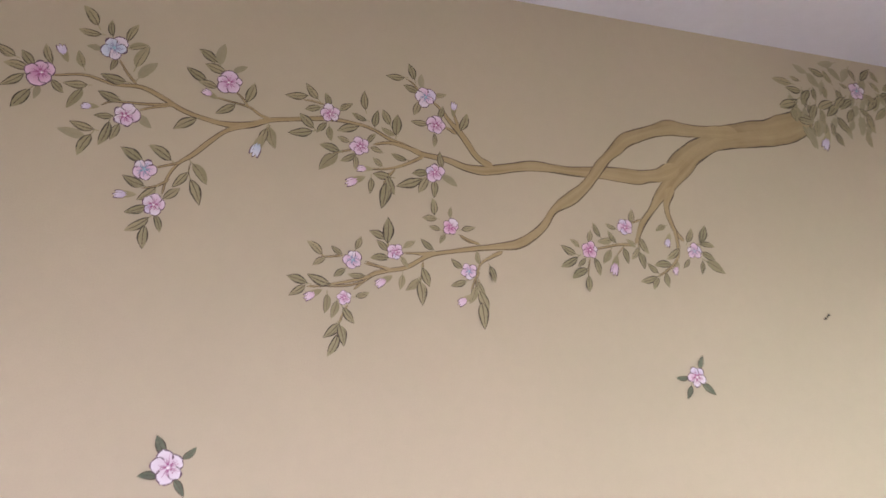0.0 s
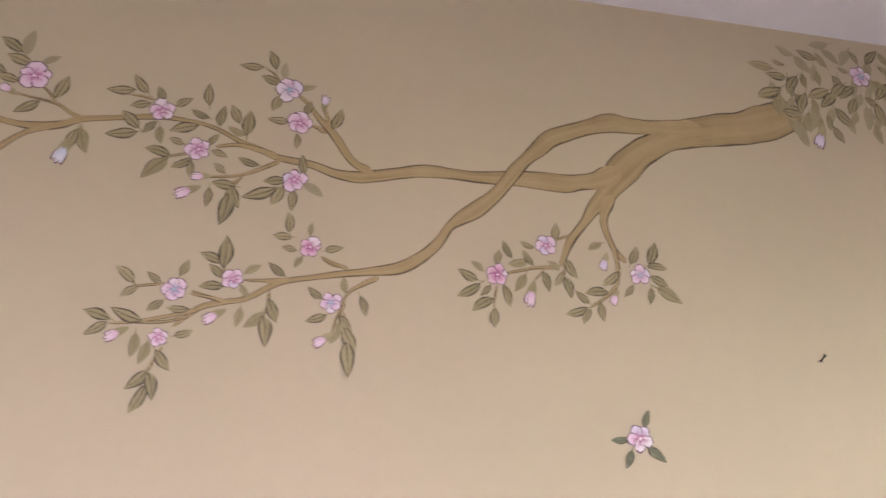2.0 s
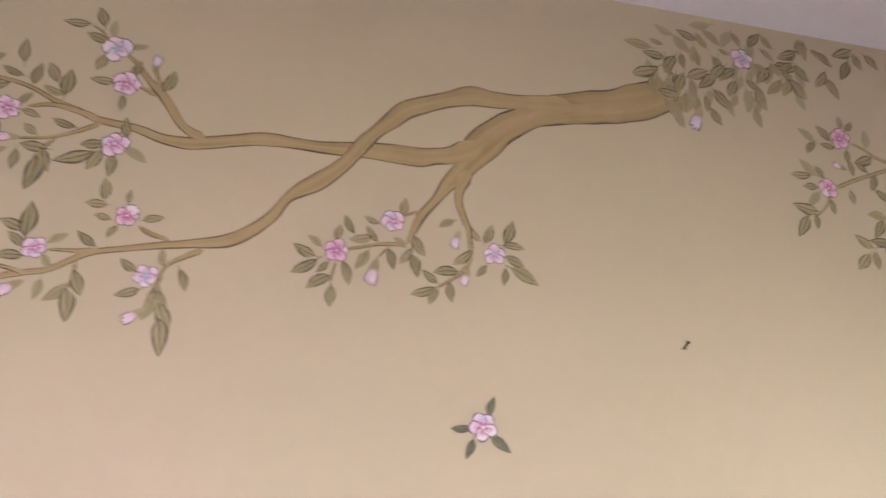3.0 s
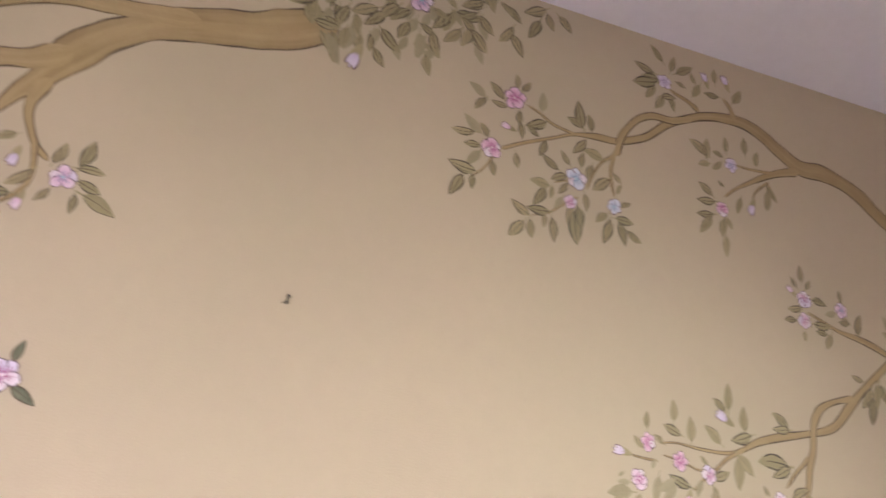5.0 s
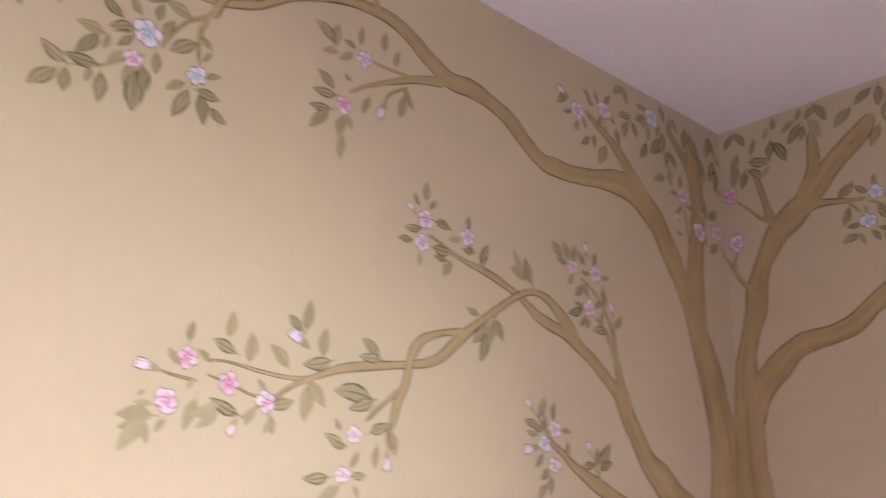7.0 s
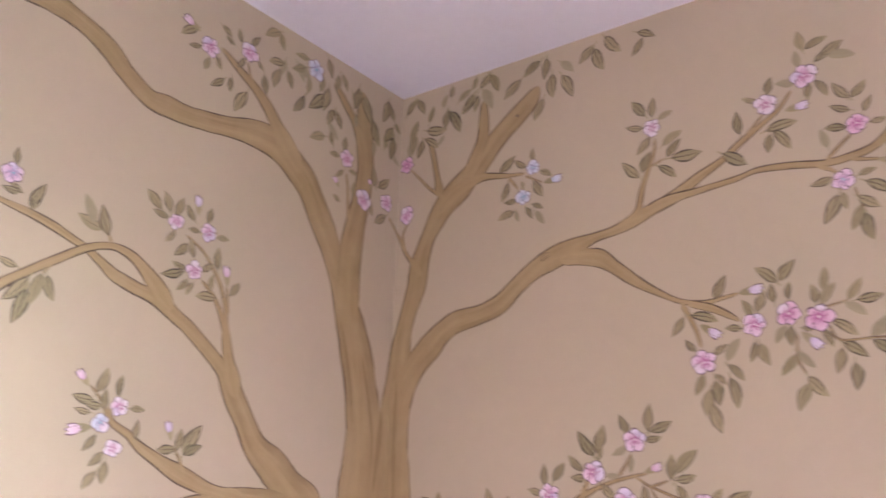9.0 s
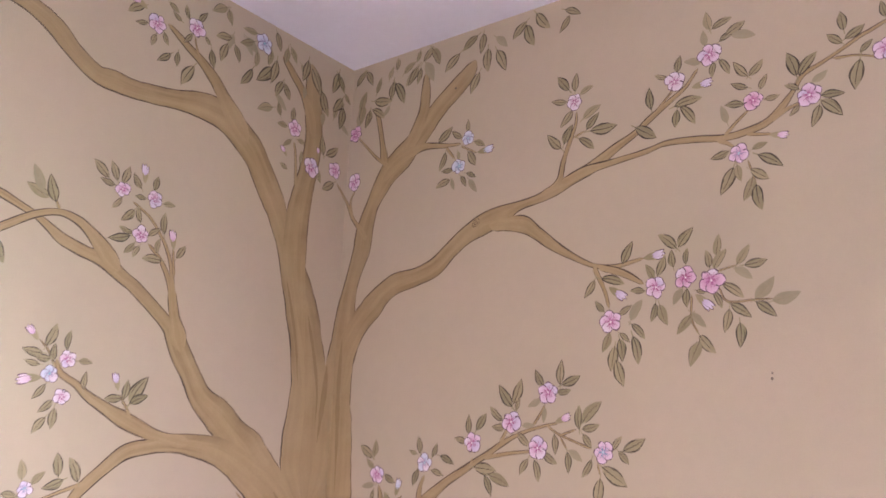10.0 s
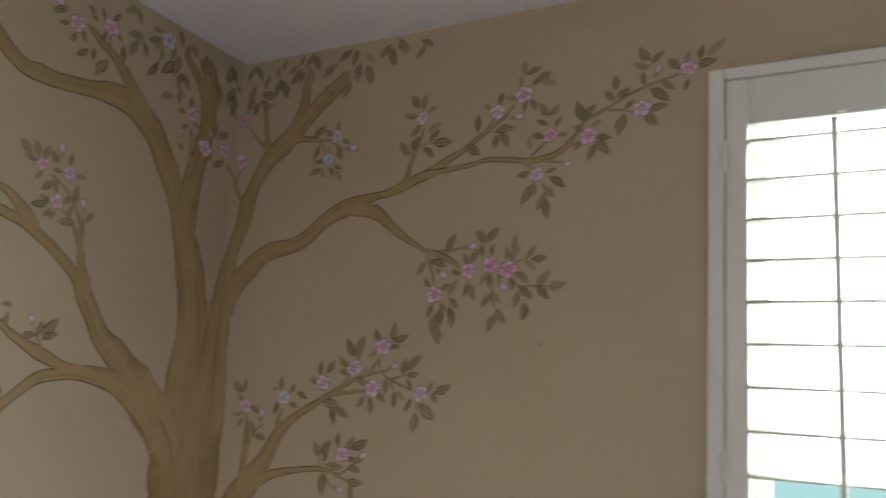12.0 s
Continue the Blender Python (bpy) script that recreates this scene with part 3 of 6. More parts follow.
def buds(parent, rows):
    for s, z, degrees, length, kind in rows:
        length *= 1.14
        m = wall_pose(keep_side(s, degrees, length), z, 0.0015 + rng.random() * 0.0001, degrees, length)
        bud = put("bud", kind["bud"], parent, m)
        put("calyx", CALYX, bud, pose(0, 0, 0.0002))
        rim = put("bud_outline", BUD_OUTLINE, bud, pose(0.05, 0, -0.00006) @ Matrix.Diagonal((1, 1.26, 1, 1)))


LEAVES = [leaf_mesh(w, b, True, k) for k, (w, b) in enumerate(((0.205, 0.03), (0.22, -0.05), (0.19, 0.06), (0.23, 0.0), (0.21, -0.03), (0.185, 0.04), (0.22, 0.05)))]
SOFT_LEAVES = [leaf_mesh(w, b, False, 30 + k) for k, (w, b) in enumerate(((0.20, 0.04), (0.22, -0.04), (0.19, 0.0), (0.21, 0.06)))]
PETALS = [petal_mesh(k) for k in range(4)]
VEINS, BUD, CALYX = vein_mesh(), bud_mesh(), calyx_mesh()
BUD_OUTLINE = with_material(BUD, PETAL_LINE)
HEART = disc_mesh("heart", 5, 0.5, PETAL_LINE, 24)
OUTLINE = disc_mesh("flower", 5, 0.30, PETAL_LINE)
PINK = flower_set(PETAL_PINK, VEIN_ROSE, HEART_WHITE)
ROSE = flower_set(PETAL_ROSE, VEIN_ROSE, HEART_WHITE)
PALE = flower_set(PETAL_PALE, VEIN_ROSE, HEART_WHITE)
EYED = flower_set(PETAL_PINK, VEIN_BLUE, HEART_BLUE)
BLUE = flower_set(PETAL_BLUE, VEIN_BLUE, HEART_BLUE)
LILAC = flower_set(PETAL_LILAC, VEIN_BLUE, HEART_WHITE)

FADED_LEAVES = []
for soft in SOFT_LEAVES:
    FADED_LEAVES.append(with_material(soft, FADED_LEAF, LEAF_PAINT))


def backing_leaves(parent, count, s0, s1, z0, z1, down):
    """Faded leaves, laid thinly behind the sharper ones where the foliage is dense; down: the way that most of them hang."""
    for _ in range(count):
        a, length = down + rng.uniform(-55, 55), rng.uniform(0.030, 0.046)
        s = keep_side(rng.uniform(s0, s1), a, length)
        put("leaf", rng.choice(FADED_LEAVES), parent, wall_pose(s, min(rng.uniform(z0, z1), 2.425), 0.00102 + rng.random() * 0.00007, a, length))


BOUGH = thing("painted_bough", (-1.85, 0, 2.25), "painted bough with olive leaves and pink flowers on tan wall", "wall painting")
TREE = thing("painted_tree", (0, 0, 0.0), "painted brown tree with pink and blue blossoms across the room corner", "wall painting")
layer["branch"] = 0.0001
trunk = limb_of(TREE, [(-0.035, 0.01, 0.36), (-0.035, 0.35, 0.29), (-0.035, 0.8, 0.25), (-0.033, 1.1, 0.232), (-0.033, 1.262, 0.224), (-0.04, 1.316, 0.236), (-0.036, 1.379, 0.221), (-0.032, 1.444, 0.208), (-0.032, 1.51, 0.198), (-0.035, 1.576, 0.194), (-0.038, 1.638, 0.179), (-0.038, 1.665, 0.173), (-0.036, 1.7, 0.13)], "trunk")

# the bough's stem, from which its sprays grow
stem = limb_of(BOUGH, [(-1.835, 2.277, 0.030), (-1.857, 2.264, 0.055), (-1.91, 2.24, 0.07), (-1.949, 2.226, 0.063), (-2.003, 2.214, 0.06), (-2.06, 2.2, 0.055), (-2.104, 2.182, 0.044), (-2.151, 2.15, 0.05), (-2.182, 2.119, 0.055), (-2.203, 2.09, 0.041), (-2.214, 2.071, 0.031), (-2.236, 2.046, 0.023), (-2.254, 2.019, 0.014), (-2.276, 1.989, 0.014), (-2.288, 1.962, 0.009), (-2.296, 1.944, 0.005)])
limb_of(stem, [(-2.204, 2.072, 0.037), (-2.218, 2.042, 0.017), (-2.22, 2.019, 0.012), (-2.214, 1.998, 0.01), (-2.205, 1.978, 0.009), (-2.188, 1.96, 0.008)], "twig")

# middle spray of the painted bough
arm = limb_of(BOUGH, [(-2.184, 2.118, 0.046), (-2.228, 2.096, 0.031), (-2.257, 2.089, 0.028), (-2.281, 2.084, 0.032), (-2.319, 2.085, 0.031), (-2.354, 2.085, 0.027), (-2.391, 2.082, 0.023), (-2.427, 2.08, 0.019), (-2.462, 2.081, 0.018), (-2.488, 2.082, 0.021), (-2.515, 2.08, 0.021), (-2.549, 2.072, 0.019), (-2.578, 2.065, 0.02), (-2.608, 2.06, 0.019), (-2.638, 2.062, 0.015), (-2.674, 2.073, 0.012), (-2.722, 2.079, 0.01), (-2.754, 2.091, 0.008), (-2.781, 2.1, 0.007), (-2.807, 2.113, 0.006), (-2.833, 2.121, 0.006), (-2.874, 2.125, 0.007), (-2.905, 2.124, 0.009), (-2.954, 2.116, 0.008), (-2.993, 2.109, 0.009), (-3.02, 2.099, 0.01)])
twig(arm, [(-2.812, 2.086, 0.005), (-2.781, 2.093, 0.008), (-2.749, 2.088, 0.011), (-2.722, 2.079, 0.013)])
twig(arm, [(-2.717, 2.075, 0.008), (-2.749, 2.056, 0.007), (-2.78, 2.043, 0.005), (-2.821, 2.037, 0.004)])
twig(arm, [(-2.769, 2.046, 0.004), (-2.78, 2.033, 0.004), (-2.81, 2.03, 0.003)])
twig(arm, [(-2.583, 2.07, 0.016), (-2.613, 2.084, 0.012), (-2.635, 2.114, 0.014), (-2.651, 2.135, 0.014), (-2.668, 2.152, 0.011), (-2.684, 2.173, 0.008), (-2.701, 2.188, 0.006)])
twig(arm, [(-2.646, 2.132, 0.008), (-2.659, 2.165, 0.006), (-2.662, 2.176, 0.004)])
twig(arm, [(-2.654, 2.127, 0.012), (-2.668, 2.135, 0.007), (-2.679, 2.138, 0.005)])
limb_of(arm, [(-2.849, 2.071, 0.0040), (-2.873, 2.064, 0.0030), (-2.885, 2.059, 0.0020)], "twig")
limb_of(arm, [(-2.901, 2.152, 0.0040), (-2.924, 2.156, 0.0030), (-2.941, 2.156, 0.0020)], "twig")
limb_of(arm, [(-2.773, 2.038, 0.0040), (-2.787, 2.021, 0.0030), (-2.793, 2.008, 0.0020)], "twig")
limb_of(arm, [(-2.726, 2.203, 0.0040), (-2.740, 2.221, 0.0030), (-2.753, 2.227, 0.0020)], "twig")
limb_of(arm, [(-2.713, 2.032, 0.0040), (-2.736, 2.027, 0.0030), (-2.748, 2.021, 0.0020)], "twig")
leaves(arm, [(-2.932, 2.165, -174, 0.038), (-2.914, 2.161, 128, 0.034), (-2.908, 2.146, -163, 0.028), (-2.893, 2.148, 107, 0.027), (-2.874, 2.144, 36, 0.027), (-2.919, 2.103, 136, 0.035), (-2.921, 2.097, -169, 0.041), (-2.897, 2.117, -127, 0.026), (-2.892, 2.11, -80, 0.027), (-2.839, 2.117, -161, 0.039), (-2.825, 2.131, 157, 0.028), (-2.827, 2.152, 95, 0.036), (-2.81, 2.12, 81, 0.033), (-2.781, 2.128, 117, 0.031), (-2.77, 2.109, 87, 0.04), (-2.772, 2.109, 156, 0.027), (-2.855, 2.085, 162, 0.022), (-2.872, 2.065, 167, 0.035), (-2.875, 2.06, -133, 0.045), (-2.842, 2.064, -148, 0.032)])
leaves(arm, [(-2.845, 2.061, -86, 0.027), (-2.822, 2.086, 56, 0.025), (-2.817, 2.079, -19, 0.024), (-2.794, 2.045, 141, 0.022), (-2.749, 2.063, 163, 0.03), (-2.777, 2.026, 175, 0.033), (-2.814, 2.021, -94, 0.029), (-2.785, 2.027, -68, 0.035), (-2.787, 2.014, -99, 0.047), (-2.722, 2.029, -158, 0.048), (-2.708, 2.044, -169, 0.031), (-2.711, 2.033, -117, 0.033), (-2.698, 2.029, -90, 0.032), (-2.685, 2.04, -30, 0.034), (-2.683, 2.056, 99, 0.03), (-2.755, 2.229, -178, 0.034), (-2.736, 2.227, 110, 0.033), (-2.721, 2.211, 94, 0.029), (-2.728, 2.202, 159, 0.03), (-2.7, 2.198, 16, 0.026)])
leaves(arm, [(-2.726, 2.184, -110, 0.03), (-2.689, 2.153, 73, 0.027), (-2.711, 2.14, 178, 0.03), (-2.698, 2.121, -90, 0.025), (-2.647, 2.135, 70, 0.037)])
flowers(BOUGH, [(-2.891, 2.135, 0.019, PINK), (-2.835, 2.079, 0.019, PINK), (-2.715, 2.194, 0.02, EYED), (-2.695, 2.139, 0.019, PINK), (-2.697, 2.045, 0.019, PINK)])
buds(BOUGH, [(-2.811, 2.038, -176, 0.026, PINK), (-2.825, 2.021, -155, 0.033, PINK), (-2.662, 2.162, 83, 0.026, LILAC)])

# lower spray of the painted bough
arm = limb_of(BOUGH, [(-2.034, 2.214, 0.035), (-2.109, 2.206, 0.026), (-2.162, 2.202, 0.03), (-2.197, 2.203, 0.036), (-2.237, 2.19, 0.028), (-2.276, 2.174, 0.029), (-2.302, 2.161, 0.031), (-2.322, 2.141, 0.028), (-2.342, 2.121, 0.021), (-2.361, 2.098, 0.023), (-2.378, 2.074, 0.021), (-2.397, 2.05, 0.022), (-2.424, 2.026, 0.027), (-2.448, 2.009, 0.022), (-2.466, 1.993, 0.014), (-2.484, 1.965, 0.016), (-2.51, 1.94, 0.018), (-2.54, 1.922, 0.019), (-2.585, 1.913, 0.012), (-2.625, 1.906, 0.01), (-2.663, 1.898, 0.008), (-2.706, 1.887, 0.008), (-2.747, 1.862, 0.0075), (-2.777, 1.854, 0.0075), (-2.806, 1.845, 0.008), (-2.825, 1.829, 0.005), (-2.84, 1.815, 0.0035)])
twig(arm, [(-2.777, 1.855, 0.006), (-2.802, 1.861, 0.005), (-2.821, 1.867, 0.004)])
twig(arm, [(-2.818, 1.832, 0.004), (-2.854, 1.821, 0.005), (-2.902, 1.818, 0.004)])
twig(arm, [(-2.706, 1.887, 0.005), (-2.737, 1.888, 0.004), (-2.752, 1.888, 0.004)])
twig(arm, [(-2.624, 1.916, 0.007), (-2.643, 1.924, 0.006), (-2.651, 1.931, 0.004)])
twig(arm, [(-2.568, 1.906, 0.01), (-2.59, 1.894, 0.008), (-2.611, 1.879, 0.005), (-2.619, 1.855, 0.004), (-2.621, 1.829, 0.004)])
limb_of(arm, [(-2.611, 1.915, 0.0060), (-2.632, 1.921, 0.0045), (-2.652, 1.931, 0.0030)], "twig")
limb_of(arm, [(-2.693, 1.893, 0.0060), (-2.725, 1.889, 0.0045), (-2.754, 1.887, 0.0030)], "twig")
limb_of(arm, [(-2.773, 1.854, 0.0060), (-2.797, 1.859, 0.0045), (-2.823, 1.863, 0.0030)], "twig")
limb_of(arm, [(-2.808, 1.841, 0.0060), (-2.852, 1.828, 0.0048), (-2.893, 1.818, 0.0037), (-2.919, 1.815, 0.0025)], "twig")
limb_of(arm, [(-2.613, 1.864, 0.0050), (-2.622, 1.849, 0.0037), (-2.630, 1.828, 0.0025)], "twig")
limb_of(arm, [(-2.616, 1.852, 0.0040), (-2.612, 1.829, 0.0030), (-2.610, 1.807, 0.0020)], "twig")
limb_of(arm, [(-2.848, 1.789, 0.0040), (-2.858, 1.768, 0.0033), (-2.863, 1.751, 0.0025)], "twig")
limb_of(arm, [(-2.718, 1.875, 0.0040), (-2.720, 1.850, 0.0030), (-2.724, 1.836, 0.0020)], "twig")
limb_of(arm, [(-2.859, 1.874, 0.0040), (-2.889, 1.869, 0.0030), (-2.898, 1.873, 0.0020)], "twig")
limb_of(arm, [(-2.780, 1.890, 0.0030), (-2.782, 1.908, 0.0020)], "twig")
leaves(arm, [(-2.895, 1.873, 141, 0.032), (-2.889, 1.868, -143, 0.025), (-2.861, 1.876, 146, 0.022), (-2.838, 1.886, 70, 0.025), (-2.855, 1.851, -140, 0.024), (-2.821, 1.841, 180, 0.028), (-2.918, 1.821, 164, 0.034), (-2.921, 1.817, -144, 0.031), (-2.879, 1.821, 159, 0.041), (-2.857, 1.783, -52, 0.032), (-2.836, 1.803, 21, 0.024), (-2.862, 1.756, -135, 0.035), (-2.862, 1.753, -76, 0.035), (-2.863, 1.738, -114, 0.04), (-2.784, 1.91, 159, 0.032), (-2.783, 1.902, 89, 0.046), (-2.782, 1.888, 138, 0.026), (-2.78, 1.876, -175, 0.031), (-2.699, 1.897, 142, 0.029), (-2.719, 1.862, -68, 0.033), (-2.724, 1.838, -83, 0.041), (-2.693, 1.956, 180, 0.026)], LEAVES)
leaves(arm, [(-2.686, 1.936, 170, 0.021), (-2.698, 1.963, 96, 0.03), (-2.647, 1.939, 15, 0.026), (-2.646, 1.868, 143, 0.025), (-2.639, 1.845, -159, 0.029), (-2.618, 1.845, -57, 0.026), (-2.615, 1.829, -65, 0.039), (-2.611, 1.809, -84, 0.047), (-2.594, 1.876, -72, 0.03)], LEAVES)
leaves(arm, [(-2.884, 1.804, -95, 0.031), (-2.867, 1.794, -106, 0.031), (-2.754, 1.896, 34, 0.025), (-2.758, 1.88, -57, 0.023), (-2.755, 1.848, -98, 0.027), (-2.721, 1.844, -139, 0.035), (-2.668, 1.96, 87, 0.02), (-2.677, 1.928, -121, 0.02), (-2.614, 1.878, 99, 0.024), (-2.621, 1.837, -110, 0.033)], SOFT_LEAVES)
flowers(BOUGH, [(-2.843, 1.867, 0.018, EYED), (-2.855, 1.800, 0.014, PINK), (-2.768, 1.887, 0.015, PINK), (-2.667, 1.943, 0.016, ROSE), (-2.634, 1.863, 0.016, EYED)])
buds(BOUGH, [(-2.893, 1.811, -150, 0.029, PINK), (-2.773, 1.844, -147, 0.03, PINK), (-2.628, 1.82, -145, 0.028, PINK)])

# stem of the painted bough
arm = stem
limb_of(arm, [(-2.297, 1.943, 0.0060), (-2.332, 1.940, 0.0050), (-2.363, 1.932, 0.0040), (-2.385, 1.926, 0.0030)], "twig")
limb_of(arm, [(-2.278, 1.997, 0.0040), (-2.299, 1.988, 0.0035), (-2.313, 1.982, 0.0030)], "twig")
limb_of(arm, [(-2.394, 1.908, 0.0030), (-2.398, 1.890, 0.0025), (-2.400, 1.873, 0.0020)], "twig")
limb_of(arm, [(-2.208, 1.989, 0.0080), (-2.203, 1.955, 0.0070), (-2.205, 1.927, 0.0060), (-2.218, 1.908, 0.0050), (-2.237, 1.893, 0.0040), (-2.253, 1.883, 0.0030)], "twig")
limb_of(arm, [(-2.319, 1.940, 0.0030), (-2.338, 1.918, 0.0020)], "twig")
limb_of(arm, [(-2.289, 1.964, 0.0040), (-2.289, 1.929, 0.0020)], "twig")
leaves(arm, [(-2.423, 1.913, 153, 0.032), (-2.42, 1.908, -148, 0.039), (-2.404, 1.907, -132, 0.023), (-2.395, 1.939, 79, 0.024), (-2.371, 1.952, 117, 0.029), (-2.338, 1.943, 125, 0.027), (-2.336, 1.971, 158, 0.023), (-2.304, 1.985, 82, 0.029), (-2.322, 1.934, -76, 0.03), (-2.385, 1.909, -74, 0.034), (-2.401, 1.887, -146, 0.036), (-2.399, 1.873, -90, 0.029), (-2.29, 1.938, -124, 0.029), (-2.287, 1.957, -59, 0.033), (-2.289, 1.929, -75, 0.033), (-2.202, 1.944, -139, 0.036), (-2.222, 1.91, -172, 0.035), (-2.252, 1.89, 141, 0.027), (-2.255, 1.883, -160, 0.036), (-2.251, 1.881, -118, 0.026), (-2.235, 1.893, -81, 0.029), (-2.182, 1.958, 68, 0.031)], LEAVES)
leaves(arm, [(-2.18, 1.924, -129, 0.024), (-2.151, 1.959, 72, 0.039), (-2.154, 1.957, -5, 0.032), (-2.151, 1.94, -24, 0.03), (-2.151, 1.922, -98, 0.026)], LEAVES)
leaves(arm, [(-2.415, 1.928, 144, 0.022), (-2.345, 1.95, -166, 0.032), (-2.297, 1.938, 144, 0.022), (-2.35, 1.929, -121, 0.033), (-2.227, 1.988, -151, 0.025), (-2.143, 1.923, -29, 0.045)], SOFT_LEAVES)
flowers(BOUGH, [(-2.394, 1.924, 0.018, ROSE), (-2.317, 1.976, 0.017, PINK), (-2.168, 1.941, 0.016, EYED)])
buds(BOUGH, [(-2.338, 1.918, -104, 0.035, PINK), (-2.22, 1.973, -107, 0.026, LILAC), (-2.206, 1.916, -111, 0.024, PINK)])

# far spray of the painted bough
arm = branch(BOUGH, [(-2.993, 2.109, 0.009), (-3.03, 2.094, 0.013), (-3.068, 2.09, 0.012), (-3.106, 2.096, 0.01), (-3.143, 2.107, 0.011), (-3.172, 2.123, 0.011), (-3.21, 2.139, 0.01), (-3.254, 2.138, 0.007), (-3.299, 2.148, 0.006), (-3.341, 2.141, 0.005), (-3.349, 2.141, 0.004)])
twig(arm, [(-3.153, 2.114, 0.008), (-3.198, 2.109, 0.006), (-3.251, 2.106, 0.004), (-3.269, 2.097, 0.003)])
twig(arm, [(-3.162, 2.111, 0.006), (-3.184, 2.106, 0.005), (-3.21, 2.096, 0.004)])
twig(arm, [(-3.218, 2.143, 0.006), (-3.234, 2.161, 0.005), (-3.25, 2.186, 0.004)])
twig(arm, [(-3.03, 2.094, 0.011), (-3.067, 2.078, 0.009), (-3.093, 2.054, 0.011), (-3.118, 2.027, 0.011), (-3.139, 2.009, 0.007), (-3.154, 1.982, 0.006), (-3.16, 1.951, 0.004)])
twig(arm, [(-3.131, 2.013, 0.006), (-3.152, 2.005, 0.005), (-3.178, 1.996, 0.004)])
twig(arm, [(-3.15, 1.979, 0.006), (-3.17, 1.965, 0.005), (-3.192, 1.959, 0.003)])
twig(arm, [(-2.993, 2.109, 0.007), (-3.012, 2.115, 0.006), (-3.033, 2.128, 0.005), (-3.071, 2.135, 0.004), (-3.09, 2.139, 0.003)])
twig(arm, [(-3.033, 2.128, 0.004), (-3.048, 2.147, 0.004), (-3.061, 2.156, 0.003)])
twig(arm, [(-2.994, 2.099, 0.004), (-3.005, 2.078, 0.003)])
twig(arm, [(-3.12, 2.013, 0.002), (-3.122, 1.996, 0.002), (-3.118, 1.981, 0.002)])
leaves(arm, [(-3.405, 2.165, 149, 0.035), (-3.376, 2.151, 129, 0.033), (-3.384, 2.146, 171, 0.036), (-3.389, 2.136, -142, 0.039), (-3.35, 2.161, 112, 0.035), (-3.377, 2.11, -124, 0.041), (-3.366, 2.12, -97, 0.026), (-3.348, 2.131, -46, 0.028), (-3.302, 2.161, 111, 0.031), (-3.293, 2.13, -178, 0.035), (-3.3, 2.122, -118, 0.041), (-3.289, 2.243, 127, 0.041), (-3.282, 2.227, 173, 0.035), (-3.264, 2.226, 98, 0.03), (-3.24, 2.221, 67, 0.036), (-3.237, 2.208, 18, 0.032), (-3.222, 2.174, 67, 0.044), (-3.278, 2.199, 173, 0.023), (-3.254, 2.187, -106, 0.025), (-3.216, 2.154, 50, 0.042)])
leaves(arm, [(-3.235, 2.145, 168, 0.039), (-3.24, 2.11, 161, 0.036), (-3.248, 2.08, -176, 0.028), (-3.209, 2.088, -45, 0.03), (-3.238, 2.067, -110, 0.03), (-3.253, 2.069, -106, 0.043), (-3.274, 2.052, 165, 0.038), (-3.286, 2.038, 168, 0.042), (-3.278, 2.043, -113, 0.04), (-3.117, 2.094, -146, 0.041), (-3.106, 2.167, 149, 0.039), (-3.088, 2.157, 169, 0.031), (-3.091, 2.205, 146, 0.037), (-3.086, 2.201, 83, 0.041), (-3.075, 2.187, 161, 0.036), (-3.063, 2.189, 34, 0.027), (-3.037, 2.136, 73, 0.039), (-3.056, 2.129, -146, 0.036), (-3.194, 2.004, 148, 0.041), (-3.151, 2.013, 148, 0.041)])
leaves(arm, [(-3.188, 1.963, 157, 0.036), (-3.124, 1.994, -127, 0.034), (-3.117, 2.011, -54, 0.041), (-3.118, 1.983, -68, 0.046), (-3.157, 1.944, 42, 0.031), (-3.182, 1.929, -157, 0.033), (-3.176, 1.91, -144, 0.041), (-3.168, 1.916, -70, 0.03), (-3.181, 1.896, -90, 0.038), (-3.17, 1.962, -139, 0.035), (-2.996, 2.094, -72, 0.039), (-3.001, 2.091, -100, 0.034)])
flowers(BOUGH, [(-3.365, 2.142, 0.024, ROSE), (-3.259, 2.205, 0.023, BLUE), (-3.23, 2.083, 0.022, PINK), (-3.069, 2.169, 0.022, PINK), (-3.191, 1.992, 0.021, EYED), (-3.171, 1.932, 0.02, PINK)])
buds(BOUGH, [(-3.327, 2.167, 118, 0.03, LILAC), (-3.271, 2.093, -178, 0.024, LILAC), (-3.085, 2.135, 152, 0.026, PINK), (-3.007, 2.078, -108, 0.038, BLUE), (-3.199, 1.947, -176, 0.03, LILAC)])

# ceiling cluster of the painted bough
leaves(BOUGH, [(-1.879, 2.353, 173, 0.048), (-1.856, 2.364, 162, 0.025), (-1.835, 2.386, 152, 0.036), (-1.859, 2.334, 166, 0.033), (-1.869, 2.316, -152, 0.052), (-1.852, 2.341, -87, 0.04), (-1.875, 2.303, -93, 0.042), (-1.822, 2.351, -84, 0.03), (-1.786, 2.386, 160, 0.041), (-1.757, 2.424, -169, 0.041), (-1.769, 2.371, 122, 0.034), (-1.791, 2.359, -86, 0.029), (-1.717, 2.416, -121, 0.043), (-1.715, 2.414, -64, 0.03), (-1.685, 2.39, 49, 0.044), (-1.654, 2.419, -52, 0.031), (-1.66, 2.388, -41, 0.03), (-1.585, 2.399, -151, 0.046), (-1.578, 2.418, -73, 0.037), (-1.774, 2.324, -154, 0.046)])
